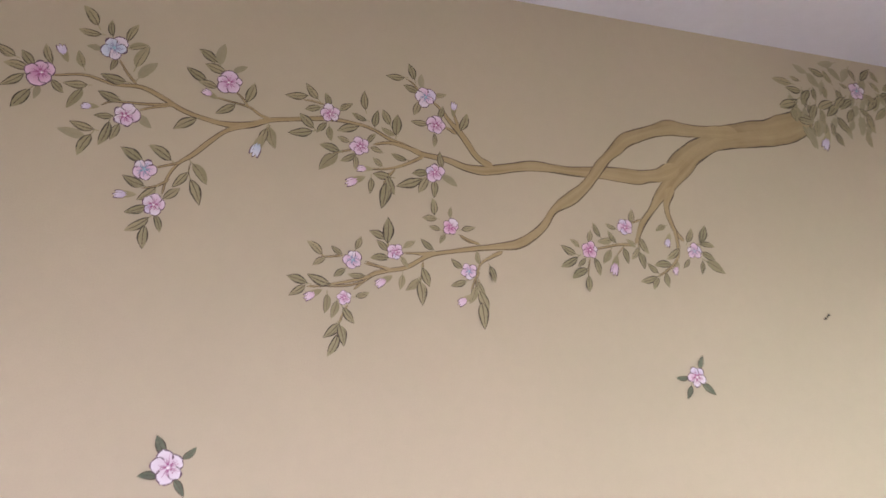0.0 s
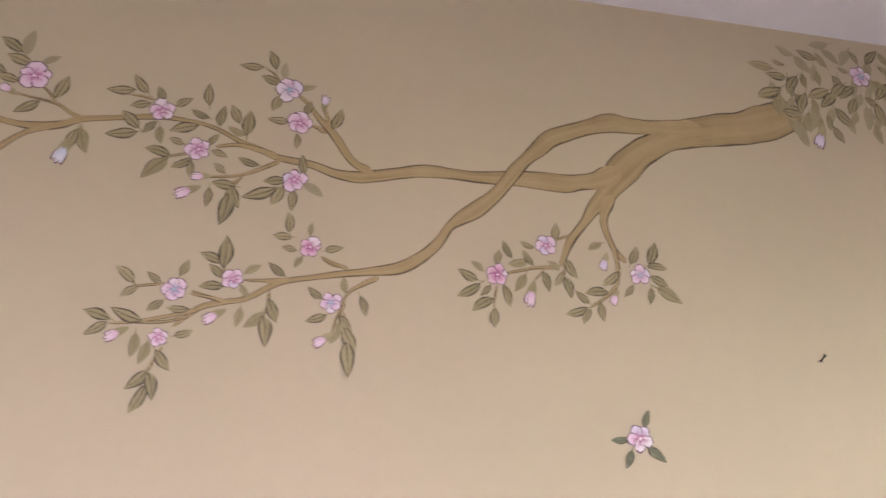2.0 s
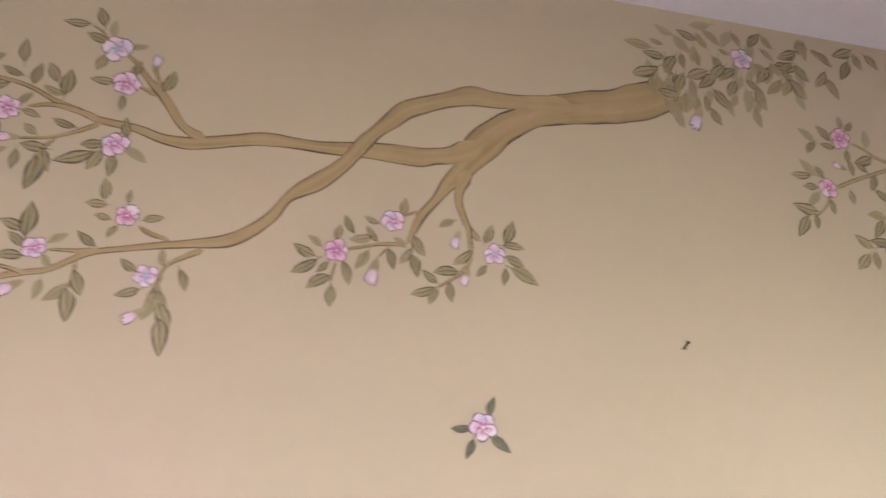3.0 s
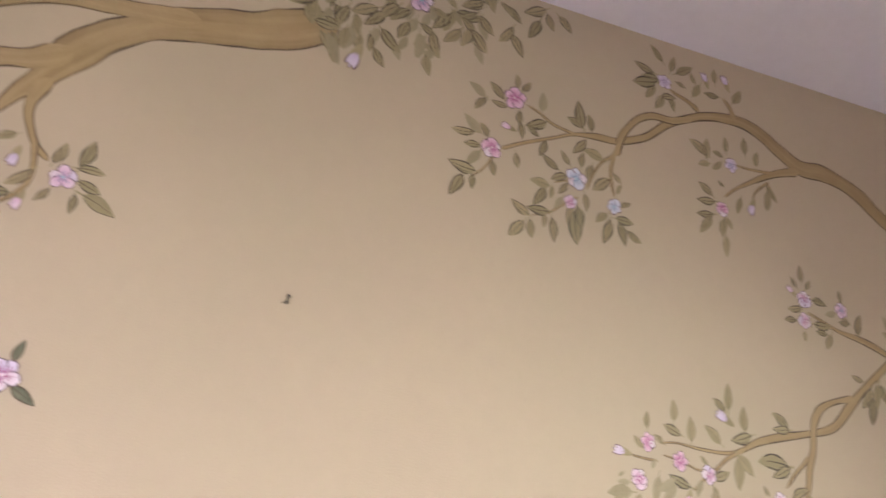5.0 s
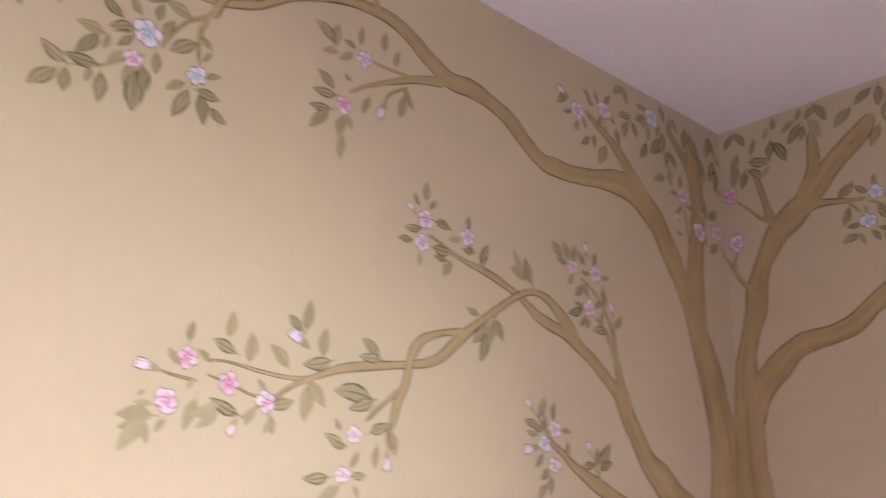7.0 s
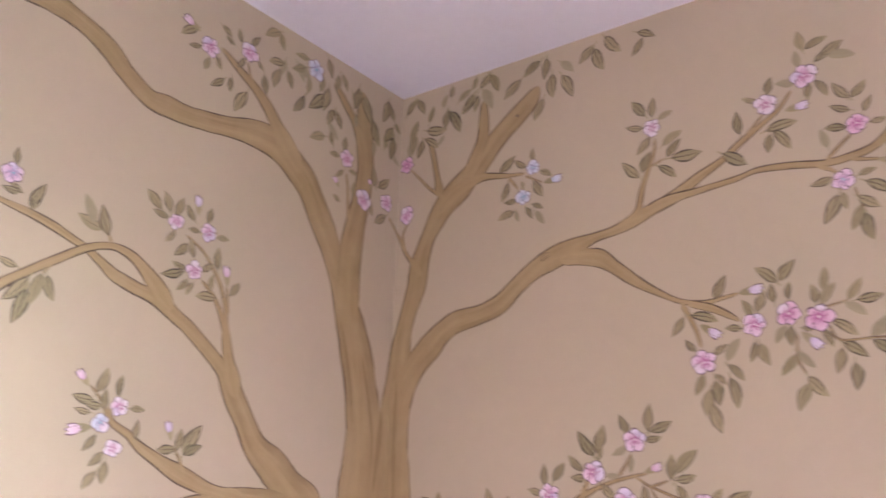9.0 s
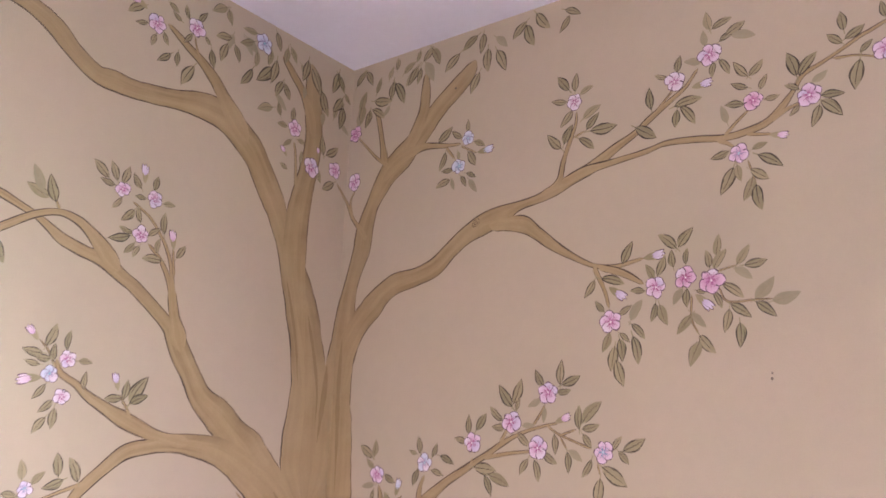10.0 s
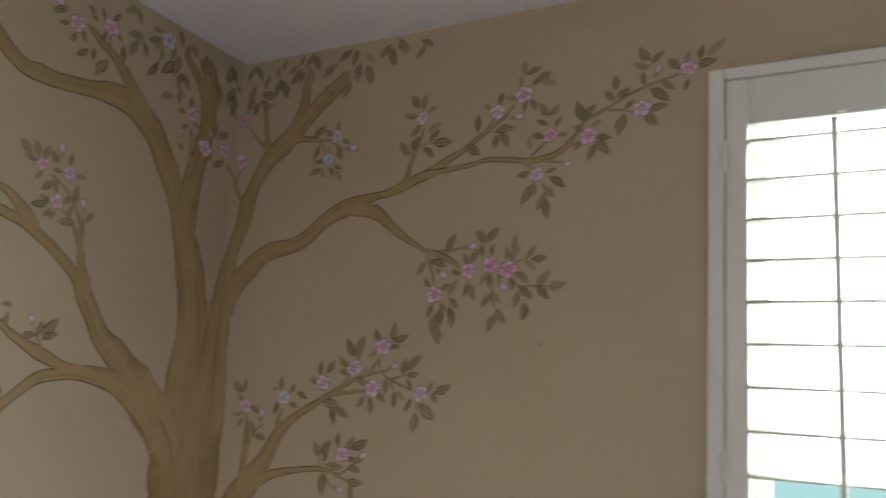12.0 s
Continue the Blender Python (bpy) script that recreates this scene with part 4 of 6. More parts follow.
leaves(BOUGH, [(-1.81, 2.29, -75, 0.031), (-1.844, 2.308, -73, 0.037), (-1.822, 2.311, -112, 0.045), (-1.873, 2.268, -3, 0.038), (-1.812, 2.273, -109, 0.043), (-1.852, 2.251, -68, 0.051), (-1.767, 2.287, -46, 0.047), (-1.721, 2.314, -116, 0.039), (-1.702, 2.299, -92, 0.046), (-1.68, 2.308, -74, 0.044), (-1.778, 2.249, -59, 0.035), (-1.691, 2.261, -77, 0.036), (-1.629, 2.327, -136, 0.043), (-1.613, 2.335, -109, 0.039), (-1.604, 2.324, -55, 0.032), (-1.785, 2.271, -90, 0.031), (-1.761, 2.355, -48, 0.031), (-1.739, 2.34, -132, 0.045), (-1.72, 2.337, -139, 0.043), (-1.701, 2.317, -27, 0.031)])
leaves(BOUGH, [(-1.649, 2.353, -129, 0.046), (-1.636, 2.361, 1, 0.048), (-1.834, 2.344, -121, 0.044), (-1.761, 2.32, -135, 0.047), (-1.726, 2.366, 159, 0.022), (-1.626, 2.353, -43, 0.033), (-1.677, 2.355, -28, 0.03), (-1.657, 2.39, -49, 0.03), (-1.585, 2.399, -156, 0.042), (-1.581, 2.394, 79, 0.032), (-1.565, 2.399, 94, 0.026), (-1.542, 2.405, -45, 0.038), (-1.463, 2.424, -155, 0.047), (-1.461, 2.416, -68, 0.035), (-1.437, 2.419, -49, 0.038), (-1.476, 2.396, -119, 0.047), (-1.593, 2.368, -52, 0.039), (-1.599, 2.372, -147, 0.037), (-1.53, 2.365, -127, 0.045), (-1.533, 2.35, -63, 0.044)])
leaves(BOUGH, [(-1.611, 2.335, -52, 0.047), (-1.628, 2.33, -131, 0.043), (-1.606, 2.325, -130, 0.034), (-1.642, 2.358, -113, 0.044), (-1.553, 2.408, -42, 0.03)])
flowers(BOUGH, [(-1.701, 2.361, 0.024, EYED)])
buds(BOUGH, [(-1.797, 2.248, -112, 0.042, LILAC)])

leaves(BOUGH, [(-1.857, 2.28, -27, 0.028), (-1.875, 2.309, -162, 0.043), (-1.856, 2.339, 176, 0.038)], LEAVES)
leaves(BOUGH, [(-1.885, 2.295, -80, 0.033), (-1.836, 2.307, -93, 0.038), (-1.845, 2.257, -84, 0.052), (-1.822, 2.271, -100, 0.038), (-1.81, 2.301, -80, 0.033), (-1.863, 2.253, -67, 0.031), (-1.871, 2.297, -82, 0.034), (-1.799, 2.264, -99, 0.031)], SOFT_LEAVES)
backing_leaves(BOUGH, 26, -1.90, -1.56, 2.27, 2.41, -80)
layer["branch"] = 0.00012

# trunk of the painted tree
arm = limb_of(TREE, [(0.03, 1.4, 0.07), (0.028, 1.493, 0.073), (0.022, 1.58, 0.069), (0.018, 1.652, 0.073), (0.014, 1.716, 0.083), (0.024, 1.767, 0.084), (0.024, 1.845, 0.056), (0.037, 1.908, 0.043), (0.06, 1.976, 0.054), (0.067, 2.026, 0.052), (0.086, 2.08, 0.042), (0.113, 2.126, 0.053), (0.136, 2.155, 0.06), (0.168, 2.179, 0.065), (0.196, 2.203, 0.055), (0.225, 2.228, 0.051), (0.262, 2.269, 0.049), (0.302, 2.302, 0.048), (0.34, 2.332, 0.043), (0.365, 2.363, 0.026)])
limb_of(arm, [(0.176, 2.187, 0.022), (0.199, 2.221, 0.033), (0.219, 2.261, 0.031), (0.227, 2.288, 0.029), (0.229, 2.328, 0.026), (0.228, 2.37, 0.013)], "twig")
limb_of(arm, [(0.117, 2.172, 0.034), (0.108, 2.216, 0.016), (0.094, 2.278, 0.014), (0.082, 2.316, 0.011)], "twig")
limb_of(arm, [(0.136, 2.161, 0.0090), (0.093, 2.192, 0.0073), (0.059, 2.226, 0.0057), (0.032, 2.254, 0.0040)], "twig")
limb_of(arm, [(0.073, 2.000, 0.0140), (0.054, 2.025, 0.0118), (0.026, 2.059, 0.0095), (0.003, 2.102, 0.0072), (-0.033, 2.138, 0.0050)], "twig")
limb_of(arm, [(0.026, 2.056, 0.0070), (0.017, 2.099, 0.0055), (0.030, 2.126, 0.0040)], "twig")
twig(arm, [(0.109, 2.13, 0.019), (0.139, 2.162, 0.03), (0.18, 2.183, 0.028), (0.235, 2.191, 0.019), (0.292, 2.181, 0.012), (0.331, 2.177, 0.008)])
twig(arm, [(0.292, 2.177, 0.008), (0.316, 2.146, 0.006)])
twig(arm, [(0.331, 2.172, 0.005), (0.373, 2.148, 0.004)])
leaves(arm, [(0.206, 2.394, -131, 0.053), (0.212, 2.388, -102, 0.038), (0.225, 2.398, -64, 0.057), (0.22, 2.402, 49, 0.04), (0.244, 2.427, -63, 0.049), (0.322, 2.392, -138, 0.051), (0.369, 2.421, -145, 0.045)])
leaves(arm, [(0.385, 2.421, -98, 0.045), (0.376, 2.332, -116, 0.048), (0.397, 2.381, -89, 0.052), (0.42, 2.371, -67, 0.056), (0.417, 2.403, -47, 0.041), (0.493, 2.416, -136, 0.045), (0.493, 2.407, -70, 0.053), (0.517, 2.426, -53, 0.051), (0.594, 2.397, -125, 0.038), (0.584, 2.413, -30, 0.039), (0.271, 2.191, 39, 0.046), (0.292, 2.165, -112, 0.041), (0.335, 2.189, 142, 0.034), (0.351, 2.199, 92, 0.028), (0.366, 2.175, -29, 0.031), (0.351, 2.155, -59, 0.039), (0.324, 2.161, -81, 0.02), (0.313, 2.123, 180, 0.03), (0.306, 2.1, -162, 0.038), (0.309, 2.101, -72, 0.026)])
leaves(arm, [(0.334, 2.103, -60, 0.028), (0.348, 2.107, -27, 0.027), (0.355, 2.092, -56, 0.036)])
leaves(arm, [(0.015, 2.392, 49, 0.046), (0.044, 2.424, -61, 0.045), (0.063, 2.319, -107, 0.043), (0.07, 2.319, -38, 0.047), (0.075, 2.339, -11, 0.055), (0.133, 2.375, -97, 0.045), (0.138, 2.369, -63, 0.062), (0.201, 2.392, -121, 0.044), (0.141, 2.402, 86, 0.03)], LEAVES)
leaves(arm, [(0.081, 2.357, 73, 0.039), (0.034, 2.32, 75, 0.05), (0.044, 2.333, -100, 0.043), (0.163, 2.386, 33, 0.038), (0.118, 2.383, 69, 0.032), (0.209, 2.433, -109, 0.029)], SOFT_LEAVES)
flowers(TREE, [(0.01, 2.265, 0.021, ROSE), (0.026, 2.145, 0.021, PINK), (0.351, 2.185, 0.016, BLUE), (0.329, 2.126, 0.018, BLUE)])
buds(TREE, [(0.377, 2.147, 5, 0.034, BLUE)])

# high arm of the painted tree
arm = limb_of(TREE, [(-0.06, 1.42, 0.13), (-0.067, 1.491, 0.146), (-0.073, 1.566, 0.132), (-0.073, 1.626, 0.114), (-0.076, 1.688, 0.105), (-0.091, 1.756, 0.097), (-0.108, 1.817, 0.094), (-0.14, 1.894, 0.078), (-0.172, 1.955, 0.053), (-0.196, 2.006, 0.055), (-0.218, 2.045, 0.063), (-0.245, 2.082, 0.065), (-0.266, 2.114, 0.062), (-0.29, 2.141, 0.068), (-0.324, 2.163, 0.066), (-0.366, 2.184, 0.067), (-0.428, 2.184, 0.055), (-0.476, 2.176, 0.041), (-0.526, 2.167, 0.038), (-0.572, 2.161, 0.038), (-0.609, 2.161, 0.041), (-0.642, 2.161, 0.036), (-0.686, 2.184, 0.035), (-0.729, 2.216, 0.038), (-0.774, 2.234, 0.033), (-0.828, 2.246, 0.039), (-0.885, 2.244, 0.036), (-0.94, 2.27, 0.033), (-0.976, 2.292, 0.031), (-1.02, 2.307, 0.027), (-1.062, 2.308, 0.022), (-1.114, 2.3, 0.019), (-1.171, 2.279, 0.016), (-1.212, 2.258, 0.016), (-1.259, 2.222, 0.015), (-1.3, 2.204, 0.015), (-1.329, 2.196, 0.013), (-1.366, 2.195, 0.014), (-1.414, 2.188, 0.006), (-1.456, 2.171, 0.006), (-1.511, 2.149, 0.006), (-1.554, 2.128, 0.007)])
limb_of(arm, [(-1.15, 2.285, 0.012), (-1.195, 2.27, 0.015), (-1.242, 2.268, 0.016), (-1.274, 2.254, 0.014), (-1.297, 2.232, 0.013), (-1.316, 2.204, 0.016), (-1.326, 2.168, 0.011)], "twig")
twig(arm, [(-1.322, 2.194, 0.008), (-1.333, 2.168, 0.009), (-1.36, 2.148, 0.006), (-1.381, 2.117, 0.007), (-1.393, 2.09, 0.005)])
twig(arm, [(-1.331, 2.169, 0.007), (-1.341, 2.141, 0.008), (-1.341, 2.108, 0.007), (-1.336, 2.087, 0.004)])
twig(arm, [(-1.409, 2.188, 0.006), (-1.454, 2.197, 0.007), (-1.481, 2.212, 0.006), (-1.505, 2.221, 0.004)])
twig(arm, [(-1.045, 2.308, 0.014), (-1.055, 2.336, 0.011), (-1.07, 2.352, 0.008)])
twig(arm, [(-1.131, 2.305, 0.014), (-1.155, 2.32, 0.011), (-1.186, 2.33, 0.009), (-1.198, 2.336, 0.006)])
twig(arm, [(-0.892, 2.235, 0.021), (-0.955, 2.216, 0.016), (-1.009, 2.191, 0.012), (-1.06, 2.163, 0.008), (-1.091, 2.14, 0.006)])
twig(arm, [(-0.962, 2.215, 0.007), (-1.021, 2.211, 0.006), (-1.053, 2.212, 0.005)])
twig(arm, [(-0.976, 2.194, 0.006), (-1.01, 2.169, 0.006), (-1.023, 2.149, 0.004)])
twig(arm, [(-0.983, 2.192, 0.006), (-0.97, 2.176, 0.005)])
limb_of(arm, [(-1.564, 2.117, 0.0040), (-1.585, 2.087, 0.0033), (-1.609, 2.066, 0.0025)], "twig")
limb_of(arm, [(-1.420, 2.102, 0.0030), (-1.457, 2.090, 0.0020)], "twig")
limb_of(arm, [(-1.411, 2.073, 0.0040), (-1.442, 2.052, 0.0033), (-1.468, 2.034, 0.0027), (-1.499, 2.024, 0.0020)], "twig")
leaves(arm, [(-1.582, 2.214, 145, 0.035), (-1.468, 2.198, -157, 0.042), (-1.484, 2.166, 145, 0.027), (-1.602, 2.146, -176, 0.039), (-1.591, 2.124, -176, 0.029), (-1.6, 2.078, 169, 0.046), (-1.395, 2.205, 158, 0.033), (-1.357, 2.153, 166, 0.04), (-1.447, 2.114, 145, 0.037), (-1.465, 2.081, 175, 0.036), (-1.346, 2.12, -141, 0.043), (-1.327, 2.072, 23, 0.024), (-1.315, 2.03, -31, 0.031), (-1.504, 2.023, 148, 0.037), (-1.468, 2.036, 180, 0.039), (-1.542, 2.207, 172, 0.029)])
leaves(arm, [(-1.582, 2.212, -129, 0.03), (-1.548, 2.219, 135, 0.036), (-1.522, 2.248, 94, 0.025), (-1.514, 2.244, 51, 0.026), (-1.519, 2.185, -84, 0.03), (-1.476, 2.215, 86, 0.037), (-1.587, 2.146, 139, 0.042), (-1.577, 2.143, 123, 0.026), (-1.591, 2.115, -131, 0.039), (-1.571, 2.103, -82, 0.026), (-1.622, 2.068, -121, 0.044), (-1.606, 2.072, -92, 0.026), (-1.528, 2.126, -82, 0.026), (-1.47, 2.162, -114, 0.033), (-1.395, 2.205, 98, 0.049), (-1.378, 2.202, 99, 0.032), (-1.39, 2.183, -132, 0.041), (-1.425, 2.128, 124, 0.027), (-1.43, 2.108, -156, 0.034), (-1.473, 2.077, -124, 0.041), (-1.461, 2.082, -100, 0.022), (-1.338, 2.132, -43, 0.022)])
leaves(arm, [(-1.332, 2.094, 63, 0.021), (-1.354, 2.054, -141, 0.03), (-1.349, 2.045, -110, 0.047), (-1.337, 2.049, -5, 0.034), (-1.332, 2.045, -76, 0.043), (-1.514, 2.011, -133, 0.04), (-1.504, 2.016, -85, 0.031), (-1.463, 2.027, -86, 0.041), (-1.426, 2.053, -105, 0.032), (-1.42, 2.046, -87, 0.056), (-1.413, 2.056, -81, 0.038), (-1.398, 2.082, -85, 0.031)])
leaves(arm, [(-1.402, 2.129, 80, 0.028), (-1.431, 2.094, -128, 0.028), (-1.476, 2.029, -97, 0.022), (-1.519, 2.206, -94, 0.026), (-1.442, 2.067, -124, 0.027), (-1.38, 2.138, -112, 0.03)])
flowers(TREE, [(-1.529, 2.227, 0.021, ROSE), (-1.571, 2.125, 0.018, ROSE), (-1.414, 2.105, 0.020, BLUE), (-1.340, 2.069, 0.016, BLUE), (-1.426, 2.060, 0.013, PINK)])
buds(TREE, [(-1.526, 2.165, 162, 0.025, PINK)])
leaves(arm, [(-1.123, 2.218, 150, 0.044), (-1.086, 2.222, 167, 0.024), (-1.12, 2.136, 145, 0.036), (-1.115, 2.126, -175, 0.041), (-1.09, 2.16, 144, 0.016), (-1.122, 2.099, -174, 0.038), (-1.234, 2.361, 163, 0.042), (-1.222, 2.349, -179, 0.037), (-1.23, 2.341, -167, 0.051), (-1.183, 2.355, -19, 0.023), (-1.081, 2.351, -178, 0.034), (-1.221, 2.314, 8, 0.035)], LEAVES)
leaves(arm, [(-1.125, 2.208, 84, 0.043), (-1.077, 2.233, 87, 0.032), (-1.029, 2.239, 88, 0.036), (-1.005, 2.22, 78, 0.032), (-1.119, 2.201, -164, 0.028), (-1.091, 2.211, -139, 0.03), (-1.053, 2.145, -110, 0.035), (-1.127, 2.094, -130, 0.046), (-1.097, 2.096, -104, 0.038), (-1.098, 2.063, -95, 0.041), (-1.094, 2.099, -61, 0.024), (-0.985, 2.183, -51, 0.036), (-0.985, 2.172, -99, 0.04), (-1.21, 2.391, 129, 0.038), (-1.229, 2.35, 129, 0.024), (-1.234, 2.337, -122, 0.039), (-1.193, 2.374, 71, 0.037), (-1.18, 2.374, 31, 0.046), (-1.214, 2.318, -124, 0.039), (-1.201, 2.321, -75, 0.032), (-1.135, 2.363, 115, 0.025), (-1.126, 2.365, -122, 0.037)], SOFT_LEAVES)
leaves(arm, [(-1.086, 2.378, 87, 0.032), (-1.046, 2.347, 54, 0.04)], SOFT_LEAVES)
flowers(TREE, [(-1.068, 2.208, 0.015, LILAC), (-1.101, 2.114, 0.015, ROSE), (-1.210, 2.348, 0.016, LILAC)])
buds(TREE, [(-1.02, 2.15, -113, 0.032, LILAC), (-1.105, 2.361, 104, 0.031, LILAC), (-1.053, 2.367, 107, 0.033, LILAC)])

# low arm of the painted tree
arm = limb_of(TREE, [(-0.1, 1.36, 0.1), (-0.14, 1.415, 0.1), (-0.177, 1.461, 0.102), (-0.211, 1.498, 0.1), (-0.236, 1.527, 0.096), (-0.264, 1.554, 0.07), (-0.302, 1.586, 0.068), (-0.349, 1.62, 0.051), (-0.382, 1.666, 0.044), (-0.406, 1.699, 0.045), (-0.425, 1.732, 0.041), (-0.449, 1.752, 0.028), (-0.511, 1.797, 0.026), (-0.541, 1.813, 0.026), (-0.577, 1.834, 0.03), (-0.603, 1.839, 0.023), (-0.626, 1.844, 0.023), (-0.658, 1.854, 0.021), (-0.682, 1.868, 0.016), (-0.708, 1.883, 0.012), (-0.734, 1.892, 0.013), (-0.766, 1.903, 0.015), (-0.799, 1.911, 0.013), (-0.841, 1.918, 0.008), (-0.862, 1.924, 0.007), (-0.888, 1.934, 0.006), (-0.921, 1.946, 0.004)])
limb_of(arm, [(-0.549, 1.822, 0.04), (-0.574, 1.844, 0.033), (-0.586, 1.857, 0.031), (-0.612, 1.878, 0.021), (-0.636, 1.892, 0.017), (-0.669, 1.897, 0.012), (-0.708, 1.884, 0.013), (-0.76, 1.849, 0.014), (-0.802, 1.818, 0.014), (-0.848, 1.781, 0.02), (-0.883, 1.749, 0.017), (-0.914, 1.734, 0.015), (-0.964, 1.724, 0.012), (-1.014, 1.716, 0.015), (-1.073, 1.703, 0.013), (-1.117, 1.685, 0.008), (-1.151, 1.68, 0.006), (-1.2, 1.683, 0.005), (-1.247, 1.689, 0.003), (-1.278, 1.686, 0.003)], "twig")
limb_of(arm, [(-0.836, 1.798, 0.013), (-0.889, 1.785, 0.011), (-0.921, 1.771, 0.015), (-0.938, 1.752, 0.018), (-0.946, 1.731, 0.015), (-0.952, 1.699, 0.015), (-0.966, 1.667, 0.015), (-0.972, 1.642, 0.013), (-0.98, 1.613, 0.008), (-0.964, 1.589, 0.005)], "twig")
twig(arm, [(-0.968, 1.679, 0.006), (-0.996, 1.658, 0.006), (-1.019, 1.635, 0.005)])
twig(arm, [(-0.668, 1.9, 0.005), (-0.682, 1.922, 0.004)])
twig(arm, [(-0.752, 1.856, 0.004), (-0.766, 1.83, 0.003)])
leaves(arm, [(-0.927, 2.002, 88, 0.032), (-0.941, 1.99, 122, 0.022), (-0.919, 1.989, 56, 0.023), (-0.934, 1.953, -169, 0.036), (-0.952, 1.927, -174, 0.028)])
leaves(arm, [(-0.906, 1.971, -10, 0.034), (-0.936, 1.91, -93, 0.022), (-0.879, 1.909, 176, 0.027), (-0.87, 1.91, -118, 0.032), (-0.909, 1.925, 1, 0.04), (-0.849, 1.955, -164, 0.029), (-0.83, 1.975, 97, 0.025), (-0.835, 1.945, -25, 0.021), (-0.799, 1.916, 81, 0.037), (-0.687, 1.92, 164, 0.043), (-0.701, 1.925, 119, 0.045), (-0.678, 1.912, 110, 0.046), (-0.8, 1.923, 67, 0.039), (-0.819, 1.937, 178, 0.025), (-0.786, 1.819, -129, 0.046), (-0.786, 1.802, -104, 0.049), (-0.768, 1.83, -103, 0.047), (-0.761, 1.829, -66, 0.037), (-0.804, 1.831, 164, 0.029)])
flowers(TREE, [(-0.926, 1.97, 0.017, PINK), (-0.931, 1.928, 0.016, PINK), (-0.834, 1.961, 0.017, EYED)])
buds(TREE, [(-0.946, 1.971, 135, 0.023, PINK)])
limb_of(arm, [(-1.106, 1.689, 0.0080), (-1.145, 1.671, 0.0067), (-1.169, 1.654, 0.0055), (-1.197, 1.636, 0.0043), (-1.219, 1.618, 0.0030)], "twig")
limb_of(arm, [(-1.161, 1.654, 0.0040), (-1.203, 1.650, 0.0035), (-1.237, 1.661, 0.0030), (-1.273, 1.669, 0.0025)], "twig")
limb_of(arm, [(-1.283, 1.659, 0.0040), (-1.313, 1.662, 0.0033), (-1.335, 1.666, 0.0025)], "twig")
limb_of(arm, [(-0.965, 1.687, 0.0090), (-0.980, 1.672, 0.0073), (-1.005, 1.653, 0.0057), (-1.024, 1.632, 0.0040)], "twig")
limb_of(arm, [(-0.979, 1.643, 0.0050), (-0.979, 1.619, 0.0040), (-0.982, 1.596, 0.0030)], "twig")
leaves(arm, [(-1.236, 1.702, 158, 0.034), (-1.139, 1.748, 143, 0.029), (-1.089, 1.712, -166, 0.044), (-1.005, 1.73, 144, 0.039), (-1.003, 1.728, -178, 0.036), (-1.016, 1.668, 177, 0.062), (-1.011, 1.665, -158, 0.043), (-1.18, 1.638, 19, 0.037), (-1.224, 1.623, 157, 0.042), (-1.064, 1.618, 125, 0.018), (-1.06, 1.6, 160, 0.031), (-1.053, 1.597, 180, 0.025), (-1.013, 1.618, 23, 0.038), (-1.08, 1.553, -174, 0.038), (-1.042, 1.557, 4, 0.026)], LEAVES)
leaves(arm, [(-1.301, 1.707, 84, 0.026), (-1.309, 1.677, 135, 0.024), (-1.248, 1.722, 87, 0.033), (-1.216, 1.693, 89, 0.038), (-1.156, 1.694, 139, 0.039), (-1.134, 1.749, 84, 0.044), (-1.102, 1.716, 89, 0.041), (-1.123, 1.679, -47, 0.043), (-1.123, 1.675, -94, 0.05), (-1.179, 1.627, -74, 0.025), (-1.271, 1.686, 143, 0.02), (-1.187, 1.66, 137, 0.018), (-1.001, 1.601, -92, 0.032), (-1.033, 1.59, -117, 0.025), (-0.977, 1.623, -63, 0.029)], SOFT_LEAVES)
leaves(arm, [(-1.284, 1.637, -105, 0.041), (-1.252, 1.627, -136, 0.036), (-1.253, 1.634, -153, 0.038), (-1.335, 1.611, -176, 0.043), (-1.344, 1.606, -158, 0.033), (-1.344, 1.604, -127, 0.045), (-1.346, 1.604, -72, 0.027), (-1.32, 1.609, -118, 0.02), (-1.338, 1.625, 180, 0.022), (-1.201, 1.634, -116, 0.026), (-1.06, 1.543, -152, 0.038), (-1.037, 1.544, -63, 0.019), (-1.296, 1.647, 61, 0.017), (-1.349, 1.64, -141, 0.012), (-1.174, 1.62, -120, 0.021)], FADED_LEAVES)
flowers(TREE, [(-1.300, 1.687, 0.015, ROSE), (-1.321, 1.631, 0.016, PINK), (-1.242, 1.662, 0.016, ROSE), (-1.185, 1.644, 0.015, PINK), (-1.042, 1.613, 0.012, PALE), (-1.057, 1.558, 0.012, PALE)])
buds(TREE, [(-1.332, 1.666, 169, 0.03, LILAC), (-1.225, 1.62, -112, 0.023, PINK), (-1.125, 1.724, 148, 0.035, LILAC), (-0.983, 1.598, -86, 0.028, LILAC)])

# upright spray of the painted tree
arm = limb_of(TREE, [(-0.404, 1.699, 0.039), (-0.416, 1.732, 0.035), (-0.425, 1.757, 0.024), (-0.434, 1.788, 0.02), (-0.438, 1.812, 0.017)])
limb_of(arm, [(-0.428, 1.775, 0.0150), (-0.444, 1.817, 0.0130), (-0.458, 1.843, 0.0103), (-0.475, 1.864, 0.0077), (-0.499, 1.883, 0.0050)], "twig")
limb_of(arm, [(-0.430, 1.770, 0.0120), (-0.439, 1.821, 0.0090), (-0.447, 1.854, 0.0080), (-0.461, 1.885, 0.0070), (-0.477, 1.906, 0.0060), (-0.502, 1.932, 0.0050), (-0.540, 1.952, 0.0040)], "twig")
